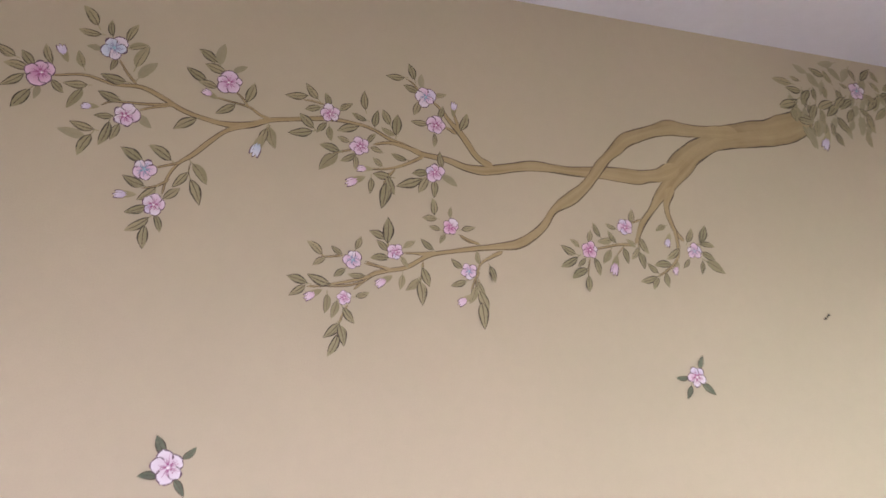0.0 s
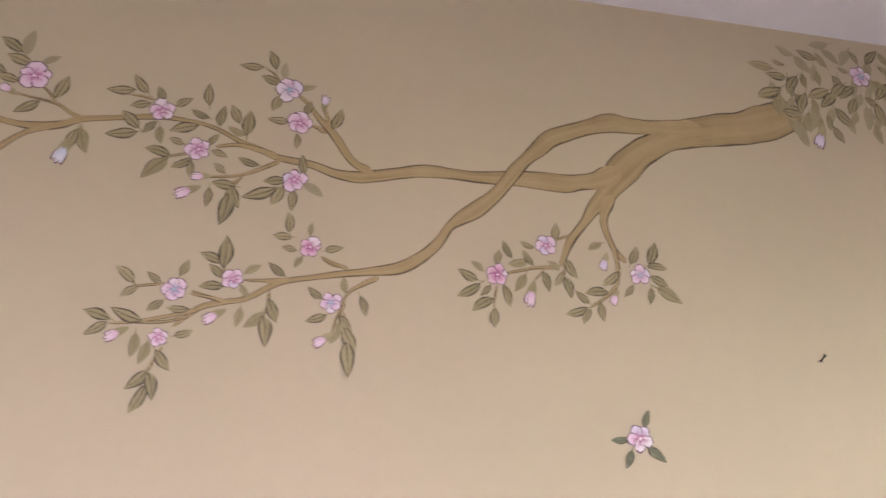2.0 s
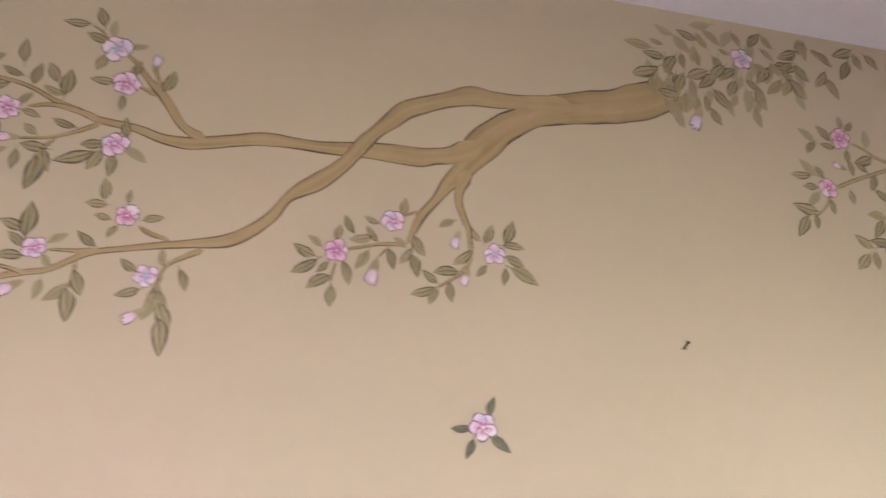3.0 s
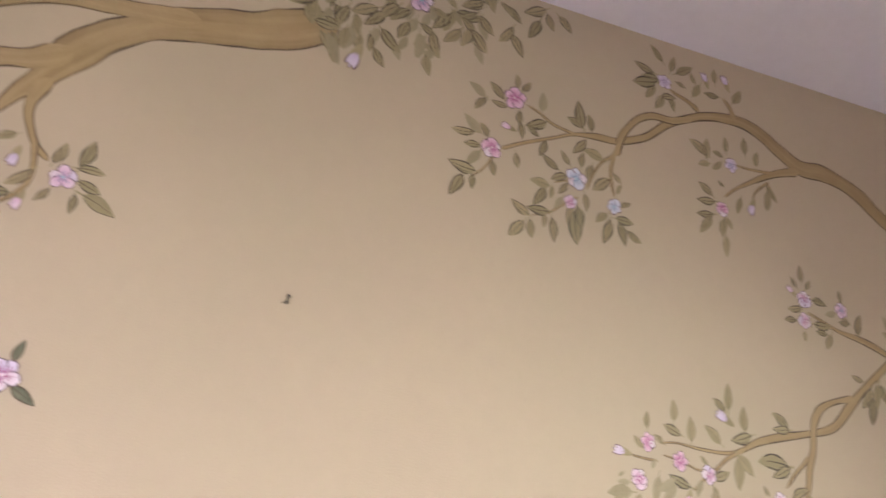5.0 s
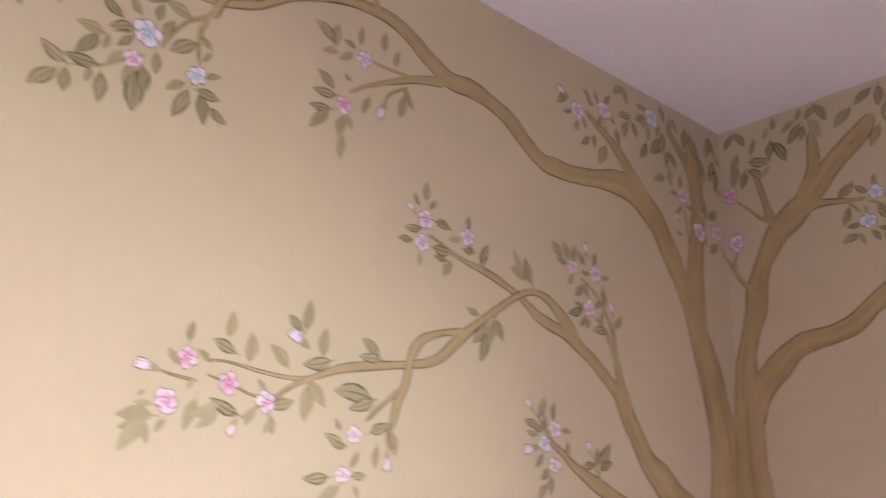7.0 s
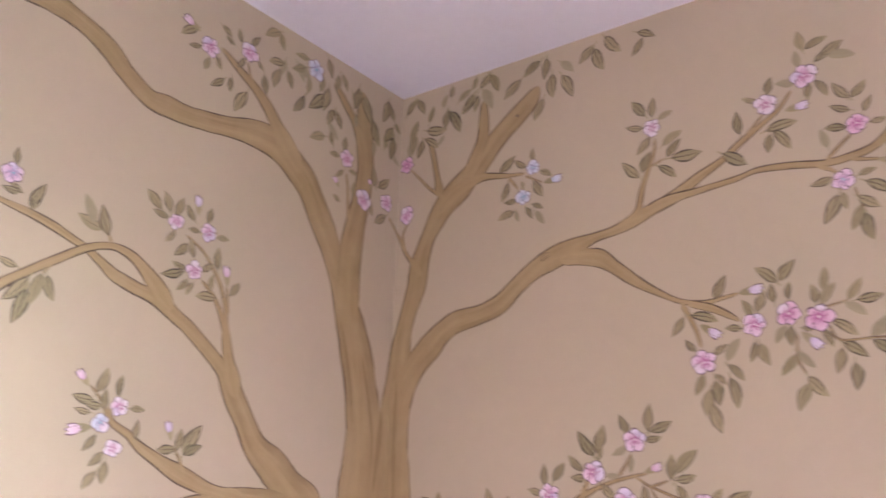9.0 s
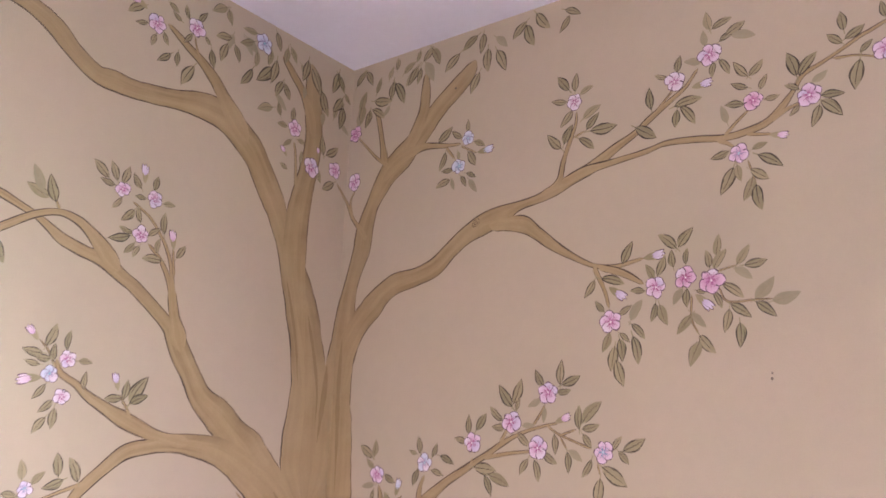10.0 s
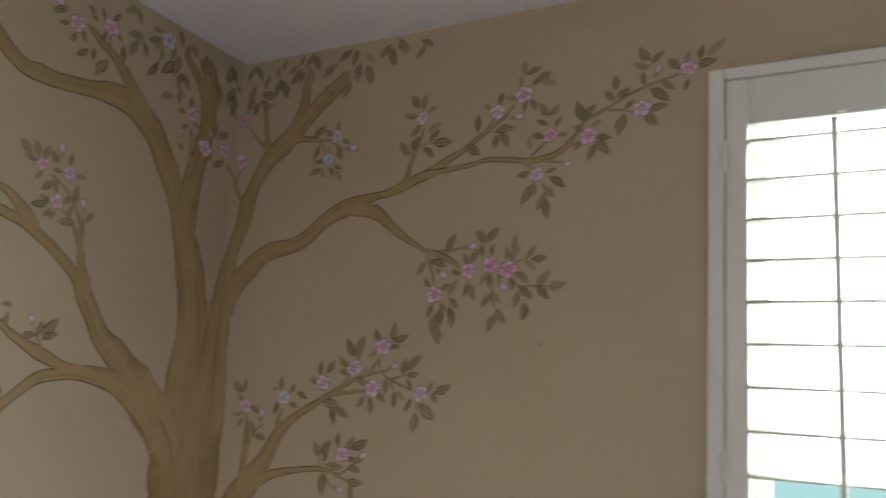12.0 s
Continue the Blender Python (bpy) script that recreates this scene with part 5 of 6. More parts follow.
limb_of(arm, [(-0.437, 1.834, 0.0060), (-0.442, 1.860, 0.0050), (-0.446, 1.886, 0.0040)], "twig")
leaves(arm, [(-0.592, 1.982, 141, 0.038), (-0.575, 1.981, 116, 0.035), (-0.565, 1.979, 74, 0.035), (-0.579, 1.972, 170, 0.028), (-0.563, 1.953, -125, 0.027), (-0.527, 1.98, 127, 0.03), (-0.5, 1.984, 82, 0.028), (-0.515, 1.964, -178, 0.022), (-0.52, 1.917, 106, 0.031), (-0.535, 1.938, -133, 0.034), (-0.532, 1.895, 168, 0.028), (-0.537, 1.889, -162, 0.042), (-0.516, 1.875, -115, 0.025), (-0.501, 1.897, 39, 0.03), (-0.469, 1.908, 94, 0.039), (-0.468, 1.858, -174, 0.039), (-0.437, 1.869, 59, 0.031)], LEAVES)
leaves(arm, [(-0.479, 1.964, 6, 0.026), (-0.527, 1.878, -130, 0.028), (-0.481, 1.868, 82, 0.029)], SOFT_LEAVES)
flowers(TREE, [(-0.563, 1.968, 0.015, PINK), (-0.497, 1.968, 0.017, PINK), (-0.516, 1.895, 0.017, PINK)])
buds(TREE, [(-0.522, 1.992, 95, 0.031, LILAC), (-0.446, 1.884, 100, 0.032, PINK)])

# low fork of the painted tree
arm = limb_of(TREE, [(-0.104, 1.334, 0.106), (-0.122, 1.392, 0.1), (-0.164, 1.442, 0.087), (-0.22, 1.482, 0.071), (-0.274, 1.513, 0.057), (-0.32, 1.527, 0.049), (-0.394, 1.534, 0.034), (-0.448, 1.527, 0.028), (-0.494, 1.514, 0.027), (-0.534, 1.482, 0.022), (-0.564, 1.454, 0.021), (-0.584, 1.428, 0.014)])
limb_of(arm, [(-0.366, 1.535, 0.026), (-0.422, 1.544, 0.018), (-0.457, 1.552, 0.025), (-0.5, 1.568, 0.03), (-0.539, 1.585, 0.022), (-0.576, 1.604, 0.017), (-0.597, 1.62, 0.013), (-0.627, 1.636, 0.011), (-0.637, 1.657, 0.007)], "twig")
limb_of(arm, [(-0.488, 1.568, 0.0060), (-0.502, 1.591, 0.0045), (-0.518, 1.611, 0.0030)], "twig")
limb_of(arm, [(-0.636, 1.644, 0.0040), (-0.653, 1.670, 0.0035), (-0.669, 1.685, 0.0030)], "twig")
limb_of(arm, [(-0.559, 1.464, 0.0070), (-0.600, 1.450, 0.0057), (-0.645, 1.433, 0.0043), (-0.690, 1.428, 0.0030)], "twig")
limb_of(arm, [(-0.582, 1.427, 0.0080), (-0.601, 1.396, 0.0063), (-0.619, 1.369, 0.0047), (-0.630, 1.356, 0.0030)], "twig")
limb_of(arm, [(-0.634, 1.431, 0.0040), (-0.647, 1.410, 0.0030)], "twig")
leaves(arm, [(-0.657, 1.676, 72, 0.038), (-0.661, 1.664, 173, 0.033), (-0.642, 1.653, 92, 0.028), (-0.663, 1.646, 171, 0.025), (-0.646, 1.657, 178, 0.027), (-0.622, 1.674, 85, 0.031), (-0.584, 1.613, 88, 0.029), (-0.649, 1.616, -127, 0.03), (-0.634, 1.592, -135, 0.028), (-0.629, 1.58, -92, 0.032), (-0.641, 1.565, -125, 0.031), (-0.512, 1.605, -173, 0.032), (-0.509, 1.602, 82, 0.034), (-0.496, 1.597, 58, 0.055), (-0.494, 1.597, 27, 0.035)], LEAVES)
leaves(arm, [(-0.6, 1.658, 0, 0.025)], SOFT_LEAVES)
leaves(arm, [(-0.737, 1.448, -137, 0.034), (-0.717, 1.428, -153, 0.025), (-0.714, 1.408, -117, 0.037), (-0.707, 1.418, -78, 0.023), (-0.703, 1.448, 99, 0.035), (-0.692, 1.448, -10, 0.027), (-0.596, 1.469, -158, 0.035), (-0.605, 1.474, 101, 0.036), (-0.571, 1.466, 118, 0.041), (-0.668, 1.428, -121, 0.033), (-0.618, 1.391, 174, 0.028), (-0.622, 1.369, -165, 0.039), (-0.63, 1.361, -121, 0.048), (-0.623, 1.363, -97, 0.033)], LEAVES)
leaves(arm, [(-0.734, 1.445, 117, 0.038), (-0.663, 1.468, 101, 0.03), (-0.648, 1.461, 45, 0.028), (-0.632, 1.41, 67, 0.024), (-0.658, 1.44, -75, 0.019), (-0.591, 1.396, -13, 0.026), (-0.614, 1.376, -85, 0.02)], SOFT_LEAVES)
flowers(TREE, [(-0.618, 1.659, 0.015, PINK), (-0.645, 1.633, 0.015, BLUE), (-0.620, 1.598, 0.014, PALE), (-0.705, 1.438, 0.016, ROSE), (-0.657, 1.455, 0.013, EYED), (-0.603, 1.398, 0.017, PALE)])
buds(TREE, [(-0.671, 1.683, 134, 0.026, PINK), (-0.658, 1.626, -169, 0.034, PINK), (-0.521, 1.617, 108, 0.027, LILAC), (-0.653, 1.41, -126, 0.029, LILAC)])

# crown of the painted tree
arm = limb_of(TREE, [(-0.3, 2.15, 0.04), (-0.342, 2.192, 0.044), (-0.374, 2.226, 0.032), (-0.399, 2.252, 0.029), (-0.432, 2.276, 0.022), (-0.466, 2.293, 0.018), (-0.496, 2.309, 0.013), (-0.516, 2.32, 0.007)])
limb_of(arm, [(-0.430, 2.270, 0.0060), (-0.446, 2.297, 0.0045), (-0.454, 2.320, 0.0030)], "twig")
limb_of(arm, [(-0.098, 1.70, 0.012), (-0.112, 1.78, 0.028), (-0.128, 1.85, 0.048), (-0.142, 1.915, 0.064), (-0.146, 1.978, 0.067), (-0.144, 2.035, 0.066), (-0.134, 2.098, 0.057), (-0.122, 2.159, 0.053), (-0.116, 2.217, 0.052), (-0.123, 2.286, 0.053), (-0.129, 2.35, 0.049), (-0.14, 2.396, 0.033)], "twig")
limb_of(arm, [(-0.119, 2.225, 0.018), (-0.131, 2.268, 0.028), (-0.159, 2.317, 0.023), (-0.194, 2.351, 0.021), (-0.226, 2.38, 0.015)], "twig")
twig(arm, [(-0.159, 2.094, 0.01), (-0.166, 2.161, 0.009), (-0.174, 2.193, 0.007)])
leaves(arm, [(-0.571, 2.332, -139, 0.039), (-0.52, 2.365, -26, 0.026), (-0.488, 2.339, 153, 0.023), (-0.472, 2.351, 110, 0.028), (-0.449, 2.355, 59, 0.033), (-0.462, 2.324, -121, 0.03), (-0.431, 2.332, -39, 0.02), (-0.54, 2.287, -103, 0.026), (-0.523, 2.298, -61, 0.025), (-0.559, 2.302, -159, 0.026), (-0.503, 2.262, -137, 0.036), (-0.488, 2.272, -88, 0.029), (-0.449, 2.259, -116, 0.053), (-0.413, 2.311, -74, 0.038), (-0.377, 2.341, -104, 0.044), (-0.367, 2.358, -162, 0.039), (-0.357, 2.347, -65, 0.036), (-0.25, 2.426, -69, 0.041), (-0.307, 2.313, -121, 0.05), (-0.253, 2.34, -131, 0.059), (-0.243, 2.361, -101, 0.057), (-0.221, 2.319, -112, 0.043)], LEAVES)
leaves(arm, [(-0.216, 2.317, -60, 0.037), (-0.151, 2.401, -103, 0.056), (-0.138, 2.386, -59, 0.062), (-0.101, 2.343, -66, 0.057), (-0.051, 2.412, -106, 0.058), (-0.055, 2.407, -57, 0.045), (-0.034, 2.352, -124, 0.051), (-0.03, 2.329, -98, 0.055), (-0.083, 2.192, 100, 0.044), (-0.074, 2.194, 40, 0.046), (-0.044, 2.137, -142, 0.043), (-0.187, 2.125, 161, 0.023), (-0.184, 2.239, 88, 0.032)], LEAVES)
leaves(arm, [(-0.385, 2.42, -145, 0.042), (-0.382, 2.419, -68, 0.034), (-0.302, 2.399, -173, 0.037), (-0.309, 2.377, -152, 0.039), (-0.298, 2.358, -93, 0.035), (-0.261, 2.38, -96, 0.038), (-0.214, 2.404, -99, 0.04), (-0.206, 2.41, -58, 0.037), (-0.243, 2.25, -155, 0.043), (-0.219, 2.238, 108, 0.031), (-0.197, 2.222, -174, 0.029), (-0.183, 2.195, -136, 0.029), (-0.166, 2.201, -4, 0.026), (-0.1, 2.155, -66, 0.034), (-0.023, 2.367, -45, 0.028), (-0.152, 2.149, 84, 0.03), (-0.059, 2.292, 74, 0.035)], SOFT_LEAVES)
flowers(TREE, [(-0.54, 2.309, 0.019, PINK), (-0.453, 2.34, 0.021, PINK), (-0.282, 2.385, 0.024, BLUE), (-0.176, 2.223, 0.021, PINK), (-0.119, 2.15, 0.022, PINK), (-0.044, 2.166, 0.02, PINK)])
buds(TREE, [(-0.192, 2.153, 131, 0.023, PINK), (-0.099, 2.181, 96, 0.02, PINK), (-0.565, 2.328, 157, 0.034, PINK)])

# window arm of the painted tree
arm = limb_of(TREE, [(0.024, 1.659, 0.061), (0.028, 1.735, 0.06), (0.055, 1.792, 0.059), (0.086, 1.828, 0.06), (0.109, 1.849, 0.061), (0.132, 1.87, 0.051), (0.17, 1.889, 0.048), (0.226, 1.898, 0.041), (0.274, 1.914, 0.043), (0.316, 1.947, 0.039), (0.356, 1.973, 0.041), (0.392, 1.988, 0.047), (0.438, 2.001, 0.042), (0.48, 2.014, 0.021), (0.522, 2.021, 0.02), (0.56, 2.033, 0.026), (0.597, 2.048, 0.024), (0.64, 2.064, 0.025), (0.684, 2.09, 0.019), (0.727, 2.112, 0.013), (0.759, 2.136, 0.013), (0.803, 2.164, 0.009), (0.826, 2.18, 0.007), (0.849, 2.209, 0.005)])
twig(arm, [(0.769, 2.146, 0.005), (0.793, 2.17, 0.005), (0.801, 2.179, 0.004)])
twig(arm, [(0.559, 2.037, 0.011), (0.594, 2.05, 0.019), (0.63, 2.06, 0.019), (0.691, 2.066, 0.013), (0.749, 2.073, 0.012), (0.783, 2.08, 0.012), (0.838, 2.076, 0.014), (0.89, 2.068, 0.014), (0.93, 2.072, 0.015), (0.96, 2.08, 0.015), (0.985, 2.101, 0.014), (1.006, 2.127, 0.01), (1.021, 2.149, 0.011), (1.05, 2.162, 0.009), (1.078, 2.175, 0.008), (1.11, 2.192, 0.009), (1.124, 2.197, 0.009), (1.16, 2.211, 0.007), (1.195, 2.219, 0.007), (1.224, 2.227, 0.006)])
twig(arm, [(0.962, 2.08, 0.013), (0.99, 2.094, 0.009), (1.018, 2.103, 0.005)])
twig(arm, [(1.068, 2.165, 0.007), (1.103, 2.161, 0.004), (1.133, 2.149, 0.004)])
twig(arm, [(0.888, 2.07, 0.007), (0.911, 2.092, 0.007), (0.932, 2.109, 0.005)])
twig(arm, [(0.925, 2.066, 0.008), (0.968, 2.057, 0.006)])
twig(arm, [(0.874, 2.067, 0.011), (0.894, 2.056, 0.008), (0.906, 2.045, 0.004)])
twig(arm, [(0.533, 2.032, 0.008), (0.555, 2.038, 0.013), (0.57, 2.052, 0.014), (0.579, 2.089, 0.012), (0.595, 2.131, 0.011), (0.606, 2.159, 0.008), (0.608, 2.183, 0.005)])
twig(arm, [(0.599, 2.13, 0.005), (0.625, 2.14, 0.004)])
twig(arm, [(0.925, 2.02, 0.004), (0.931, 1.997, 0.003), (0.937, 1.975, 0.003)])
leaves(arm, [(0.592, 2.233, 126, 0.041), (0.605, 2.227, 84, 0.037), (0.616, 2.218, 22, 0.029), (0.587, 2.209, 165, 0.034), (0.599, 2.188, -132, 0.038), (0.622, 2.165, 29, 0.041), (0.629, 2.141, 48, 0.038), (0.637, 2.137, 0, 0.053), (0.612, 2.127, -41, 0.041), (0.574, 2.114, 131, 0.045), (0.58, 2.122, 63, 0.04), (0.76, 2.151, 94, 0.042), (0.793, 2.205, 155, 0.026), (0.811, 2.211, 77, 0.031), (0.803, 2.146, 6, 0.049), (0.808, 2.139, -99, 0.032), (0.814, 2.144, -57, 0.045), (0.728, 2.123, -36, 0.047), (0.855, 2.218, 163, 0.031), (0.865, 2.247, 97, 0.031)])
leaves(arm, [(0.874, 2.276, 99, 0.037), (0.877, 2.277, 19, 0.037), (0.889, 2.249, 23, 0.033), (0.9, 2.257, 27, 0.038), (0.91, 2.254, -15, 0.041), (0.878, 2.212, -100, 0.027), (0.887, 2.215, -63, 0.035), (0.934, 2.17, 125, 0.039), (0.936, 2.17, 46, 0.033), (0.933, 2.149, 153, 0.031), (0.952, 2.141, 62, 0.027), (0.958, 2.121, 5, 0.024), (0.925, 2.121, 171, 0.032), (0.895, 2.093, 105, 0.034), (1.012, 2.149, 106, 0.046), (1.015, 2.148, 50, 0.045), (1.014, 2.125, 151, 0.025), (1.034, 2.132, 32, 0.028), (1.046, 2.106, -7, 0.034), (1.045, 2.098, -48, 0.043)])
leaves(arm, [(1.043, 2.091, -112, 0.037), (1.013, 2.099, -135, 0.024), (1.084, 2.187, 135, 0.03), (1.088, 2.209, 95, 0.033), (1.088, 2.193, 30, 0.034), (1.108, 2.163, 43, 0.026), (1.107, 2.153, -103, 0.049), (0.895, 2.042, -166, 0.032), (0.901, 2.012, -118, 0.049), (0.907, 2.015, -80, 0.029), (0.933, 2.037, 16, 0.026), (0.942, 2.026, -35, 0.045), (0.928, 2.003, -37, 0.035), (0.931, 1.989, -113, 0.04), (0.936, 1.975, -81, 0.043), (1.161, 2.265, 126, 0.042), (1.165, 2.259, 42, 0.036), (1.159, 2.25, 157, 0.036), (1.15, 2.213, 100, 0.029), (1.162, 2.201, -38, 0.05)])
leaves(arm, [(1.151, 2.152, -49, 0.044), (1.161, 2.154, 12, 0.039), (1.224, 2.237, 136, 0.037), (1.236, 2.244, 76, 0.032), (1.255, 2.237, 12, 0.042), (1.264, 2.252, 79, 0.032), (1.278, 2.256, 43, 0.05), (1.24, 2.212, -106, 0.025), (1.184, 2.214, -35, 0.035)])
flowers(TREE, [(0.604, 2.205, 0.018, PALE), (0.805, 2.194, 0.019, PALE), (0.871, 2.229, 0.021, PINK), (0.94, 2.124, 0.017, ROSE), (1.028, 2.111, 0.02, PINK), (1.145, 2.161, 0.019, PINK), (0.911, 2.034, 0.018, EYED), (1.242, 2.235, 0.018, PINK)])
buds(TREE, [(0.837, 2.174, 5, 0.032, LILAC), (0.963, 2.056, -11, 0.026, PINK), (1.171, 2.222, 70, 0.029, LILAC)])

# drooping branch of the painted tree
arm = limb_of(TREE, [(0.408, 1.984, 0.029), (0.45, 1.981, 0.03), (0.489, 1.974, 0.036), (0.516, 1.955, 0.027), (0.554, 1.924, 0.022), (0.598, 1.895, 0.013), (0.637, 1.874, 0.009), (0.674, 1.866, 0.01), (0.697, 1.868, 0.008), (0.737, 1.875, 0.005)])
twig(arm, [(0.648, 1.87, 0.012), (0.696, 1.853, 0.015), (0.735, 1.829, 0.01)])
twig(arm, [(0.64, 1.871, 0.012), (0.661, 1.824, 0.009), (0.669, 1.791, 0.008)])
twig(arm, [(0.82, 1.802, 0.004), (0.818, 1.761, 0.004), (0.829, 1.735, 0.004)])
twig(arm, [(0.866, 1.81, 0.004), (0.879, 1.785, 0.004), (0.923, 1.784, 0.004), (0.951, 1.783, 0.003)])
twig(arm, [(0.862, 1.836, 0.004), (0.897, 1.844, 0.003)])
leaves(arm, [(0.642, 1.846, -124, 0.037), (0.655, 1.847, -18, 0.045), (0.697, 1.869, 63, 0.042), (0.797, 1.885, 139, 0.041), (0.8, 1.886, 49, 0.04), (0.79, 1.852, 94, 0.03), (0.812, 1.855, 82, 0.027), (0.761, 1.84, 67, 0.036), (0.754, 1.835, 117, 0.03), (0.738, 1.816, 174, 0.027), (0.852, 1.844, 99, 0.03), (0.864, 1.863, 81, 0.036), (0.859, 1.841, 55, 0.037), (0.897, 1.844, 55, 0.037), (0.909, 1.842, 8, 0.036), (0.892, 1.839, -36, 0.034), (0.872, 1.815, -38, 0.041), (0.857, 1.803, -66, 0.03), (0.884, 1.78, -37, 0.038), (0.881, 1.772, -104, 0.037)])
leaves(arm, [(0.897, 1.749, -93, 0.039), (0.923, 1.786, 46, 0.043), (0.949, 1.779, 15, 0.043), (0.924, 1.78, -40, 0.038), (0.805, 1.814, -123, 0.031), (0.812, 1.813, -92, 0.031), (0.827, 1.808, -13, 0.018), (0.819, 1.768, -131, 0.04), (0.818, 1.771, -47, 0.034), (0.83, 1.733, -50, 0.039), (0.831, 1.723, -114, 0.043), (0.756, 1.793, -106, 0.032), (0.763, 1.79, -70, 0.037), (0.66, 1.786, 130, 0.026), (0.688, 1.776, 35, 0.029), (0.71, 1.766, 58, 0.04), (0.711, 1.76, -49, 0.035), (0.67, 1.748, -114, 0.036), (0.688, 1.746, -43, 0.025), (0.688, 1.736, -84, 0.039)])
leaves(arm, [(0.679, 1.723, -101, 0.042), (0.713, 1.739, -80, 0.048), (0.681, 1.699, -74, 0.046)])
flowers(TREE, [(0.672, 1.767, 0.023, PINK), (0.758, 1.821, 0.019, PINK), (0.81, 1.832, 0.02, ROSE), (0.854, 1.823, 0.022, ROSE)])
buds(TREE, [(0.827, 1.801, -44, 0.033, LILAC), (0.67, 1.829, -36, 0.034, LILAC), (0.737, 1.874, 7, 0.034, LILAC)])

# low right branch of the painted tree
arm = branch(TREE, [(0.097, 1.215, 0.089), (0.155, 1.273, 0.076), (0.191, 1.32, 0.063), (0.227, 1.368, 0.046), (0.258, 1.427, 0.035), (0.305, 1.471, 0.021), (0.359, 1.504, 0.017), (0.412, 1.534, 0.014), (0.459, 1.561, 0.012), (0.498, 1.577, 0.009), (0.542, 1.588, 0.007), (0.567, 1.592, 0.005)])
twig(arm, [(0.406, 1.528, 0.01), (0.459, 1.537, 0.009), (0.51, 1.542, 0.007)])
twig(arm, [(0.253, 1.421, 0.017), (0.256, 1.466, 0.012), (0.267, 1.492, 0.008)])
twig(arm, [(0.376, 1.508, 0.008), (0.381, 1.528, 0.005)])
twig(arm, [(0.443, 1.554, 0.011), (0.459, 1.583, 0.006)])
twig(arm, [(0.513, 1.586, 0.006), (0.53, 1.609, 0.006), (0.539, 1.625, 0.005)])
twig(arm, [(0.542, 1.588, 0.004), (0.566, 1.573, 0.005), (0.596, 1.561, 0.005), (0.631, 1.548, 0.005)])
twig(arm, [(0.566, 1.569, 0.006), (0.602, 1.581, 0.004)])
twig(arm, [(0.57, 1.568, 0.004), (0.584, 1.545, 0.004)])
twig(arm, [(0.642, 1.525, 0.004), (0.647, 1.505, 0.004)])
twig(arm, [(0.155, 1.273, 0.023), (0.158, 1.325, 0.022), (0.159, 1.377, 0.02), (0.155, 1.443, 0.015), (0.149, 1.469, 0.008)])
twig(arm, [(0.162, 1.377, 0.01), (0.173, 1.41, 0.008), (0.186, 1.431, 0.006), (0.212, 1.451, 0.004)])
twig(arm, [(0.18, 1.29, 0.028), (0.245, 1.328, 0.023), (0.317, 1.346, 0.016), (0.394, 1.356, 0.013), (0.438, 1.35, 0.008), (0.46, 1.352, 0.005), (0.488, 1.374, 0.004), (0.516, 1.385, 0.003)])
twig(arm, [(0.409, 1.345, 0.006), (0.436, 1.314, 0.004)])
twig(arm, [(0.436, 1.346, 0.005), (0.475, 1.337, 0.005), (0.489, 1.324, 0.004)])
twig(arm, [(0.391, 1.359, 0.006), (0.393, 1.384, 0.005)])
leaves(arm, [(0.129, 1.524, 146, 0.041), (0.132, 1.524, 83, 0.034), (0.135, 1.502, 141, 0.028), (0.163, 1.49, -27, 0.031), (0.137, 1.47, -171, 0.033), (0.135, 1.46, -106, 0.025), (0.177, 1.42, 107, 0.037), (0.182, 1.418, -7, 0.039), (0.255, 1.533, 102, 0.033), (0.247, 1.533, 163, 0.021), (0.285, 1.527, 67, 0.028), (0.304, 1.53, -24, 0.035), (0.283, 1.502, -17, 0.03), (0.251, 1.504, -111, 0.034), (0.373, 1.571, 93, 0.036), (0.389, 1.579, 55, 0.037), (0.367, 1.556, 164, 0.029), (0.385, 1.511, -6, 0.048), (0.409, 1.497, -67, 0.039), (0.419, 1.497, -22, 0.046)])
leaves(arm, [(0.469, 1.622, 126, 0.049), (0.472, 1.627, 70, 0.047), (0.478, 1.614, 72, 0.025), (0.448, 1.597, 137, 0.037), (0.456, 1.586, 180, 0.031), (0.482, 1.574, -40, 0.034), (0.491, 1.588, 0, 0.026), (0.536, 1.658, 120, 0.034), (0.571, 1.659, 86, 0.044), (0.574, 1.659, 23, 0.039), (0.564, 1.646, 8, 0.028), (0.531, 1.636, -153, 0.03), (0.539, 1.62, -96, 0.027), (0.504, 1.529, -122, 0.032), (0.517, 1.527, -78, 0.038), (0.535, 1.54, -33, 0.033), (0.558, 1.573, -87, 0.035), (0.584, 1.542, -87, 0.035), (0.586, 1.545, -34, 0.032), (0.608, 1.581, 89, 0.04)])
leaves(arm, [(0.614, 1.592, 44, 0.05), (0.614, 1.581, 14, 0.033), (0.615, 1.573, -55, 0.028), (0.671, 1.545, 54, 0.029), (0.69, 1.545, 27, 0.044), (0.682, 1.545, -48, 0.027), (0.631, 1.53, -122, 0.034), (0.651, 1.518, -34, 0.052), (0.647, 1.499, -99, 0.043), (0.442, 1.411, 94, 0.032), (0.466, 1.406, 58, 0.036), (0.481, 1.409, 29, 0.048), (0.39, 1.384, 122, 0.038), (0.393, 1.39, 54, 0.043), (0.405, 1.372, 72, 0.033), (0.413, 1.367, -4, 0.047), (0.471, 1.388, -8, 0.027), (0.474, 1.365, -9, 0.038), (0.406, 1.348, -86, 0.051), (0.475, 1.335, 1, 0.042)])
leaves(arm, [(0.482, 1.326, -78, 0.038)])
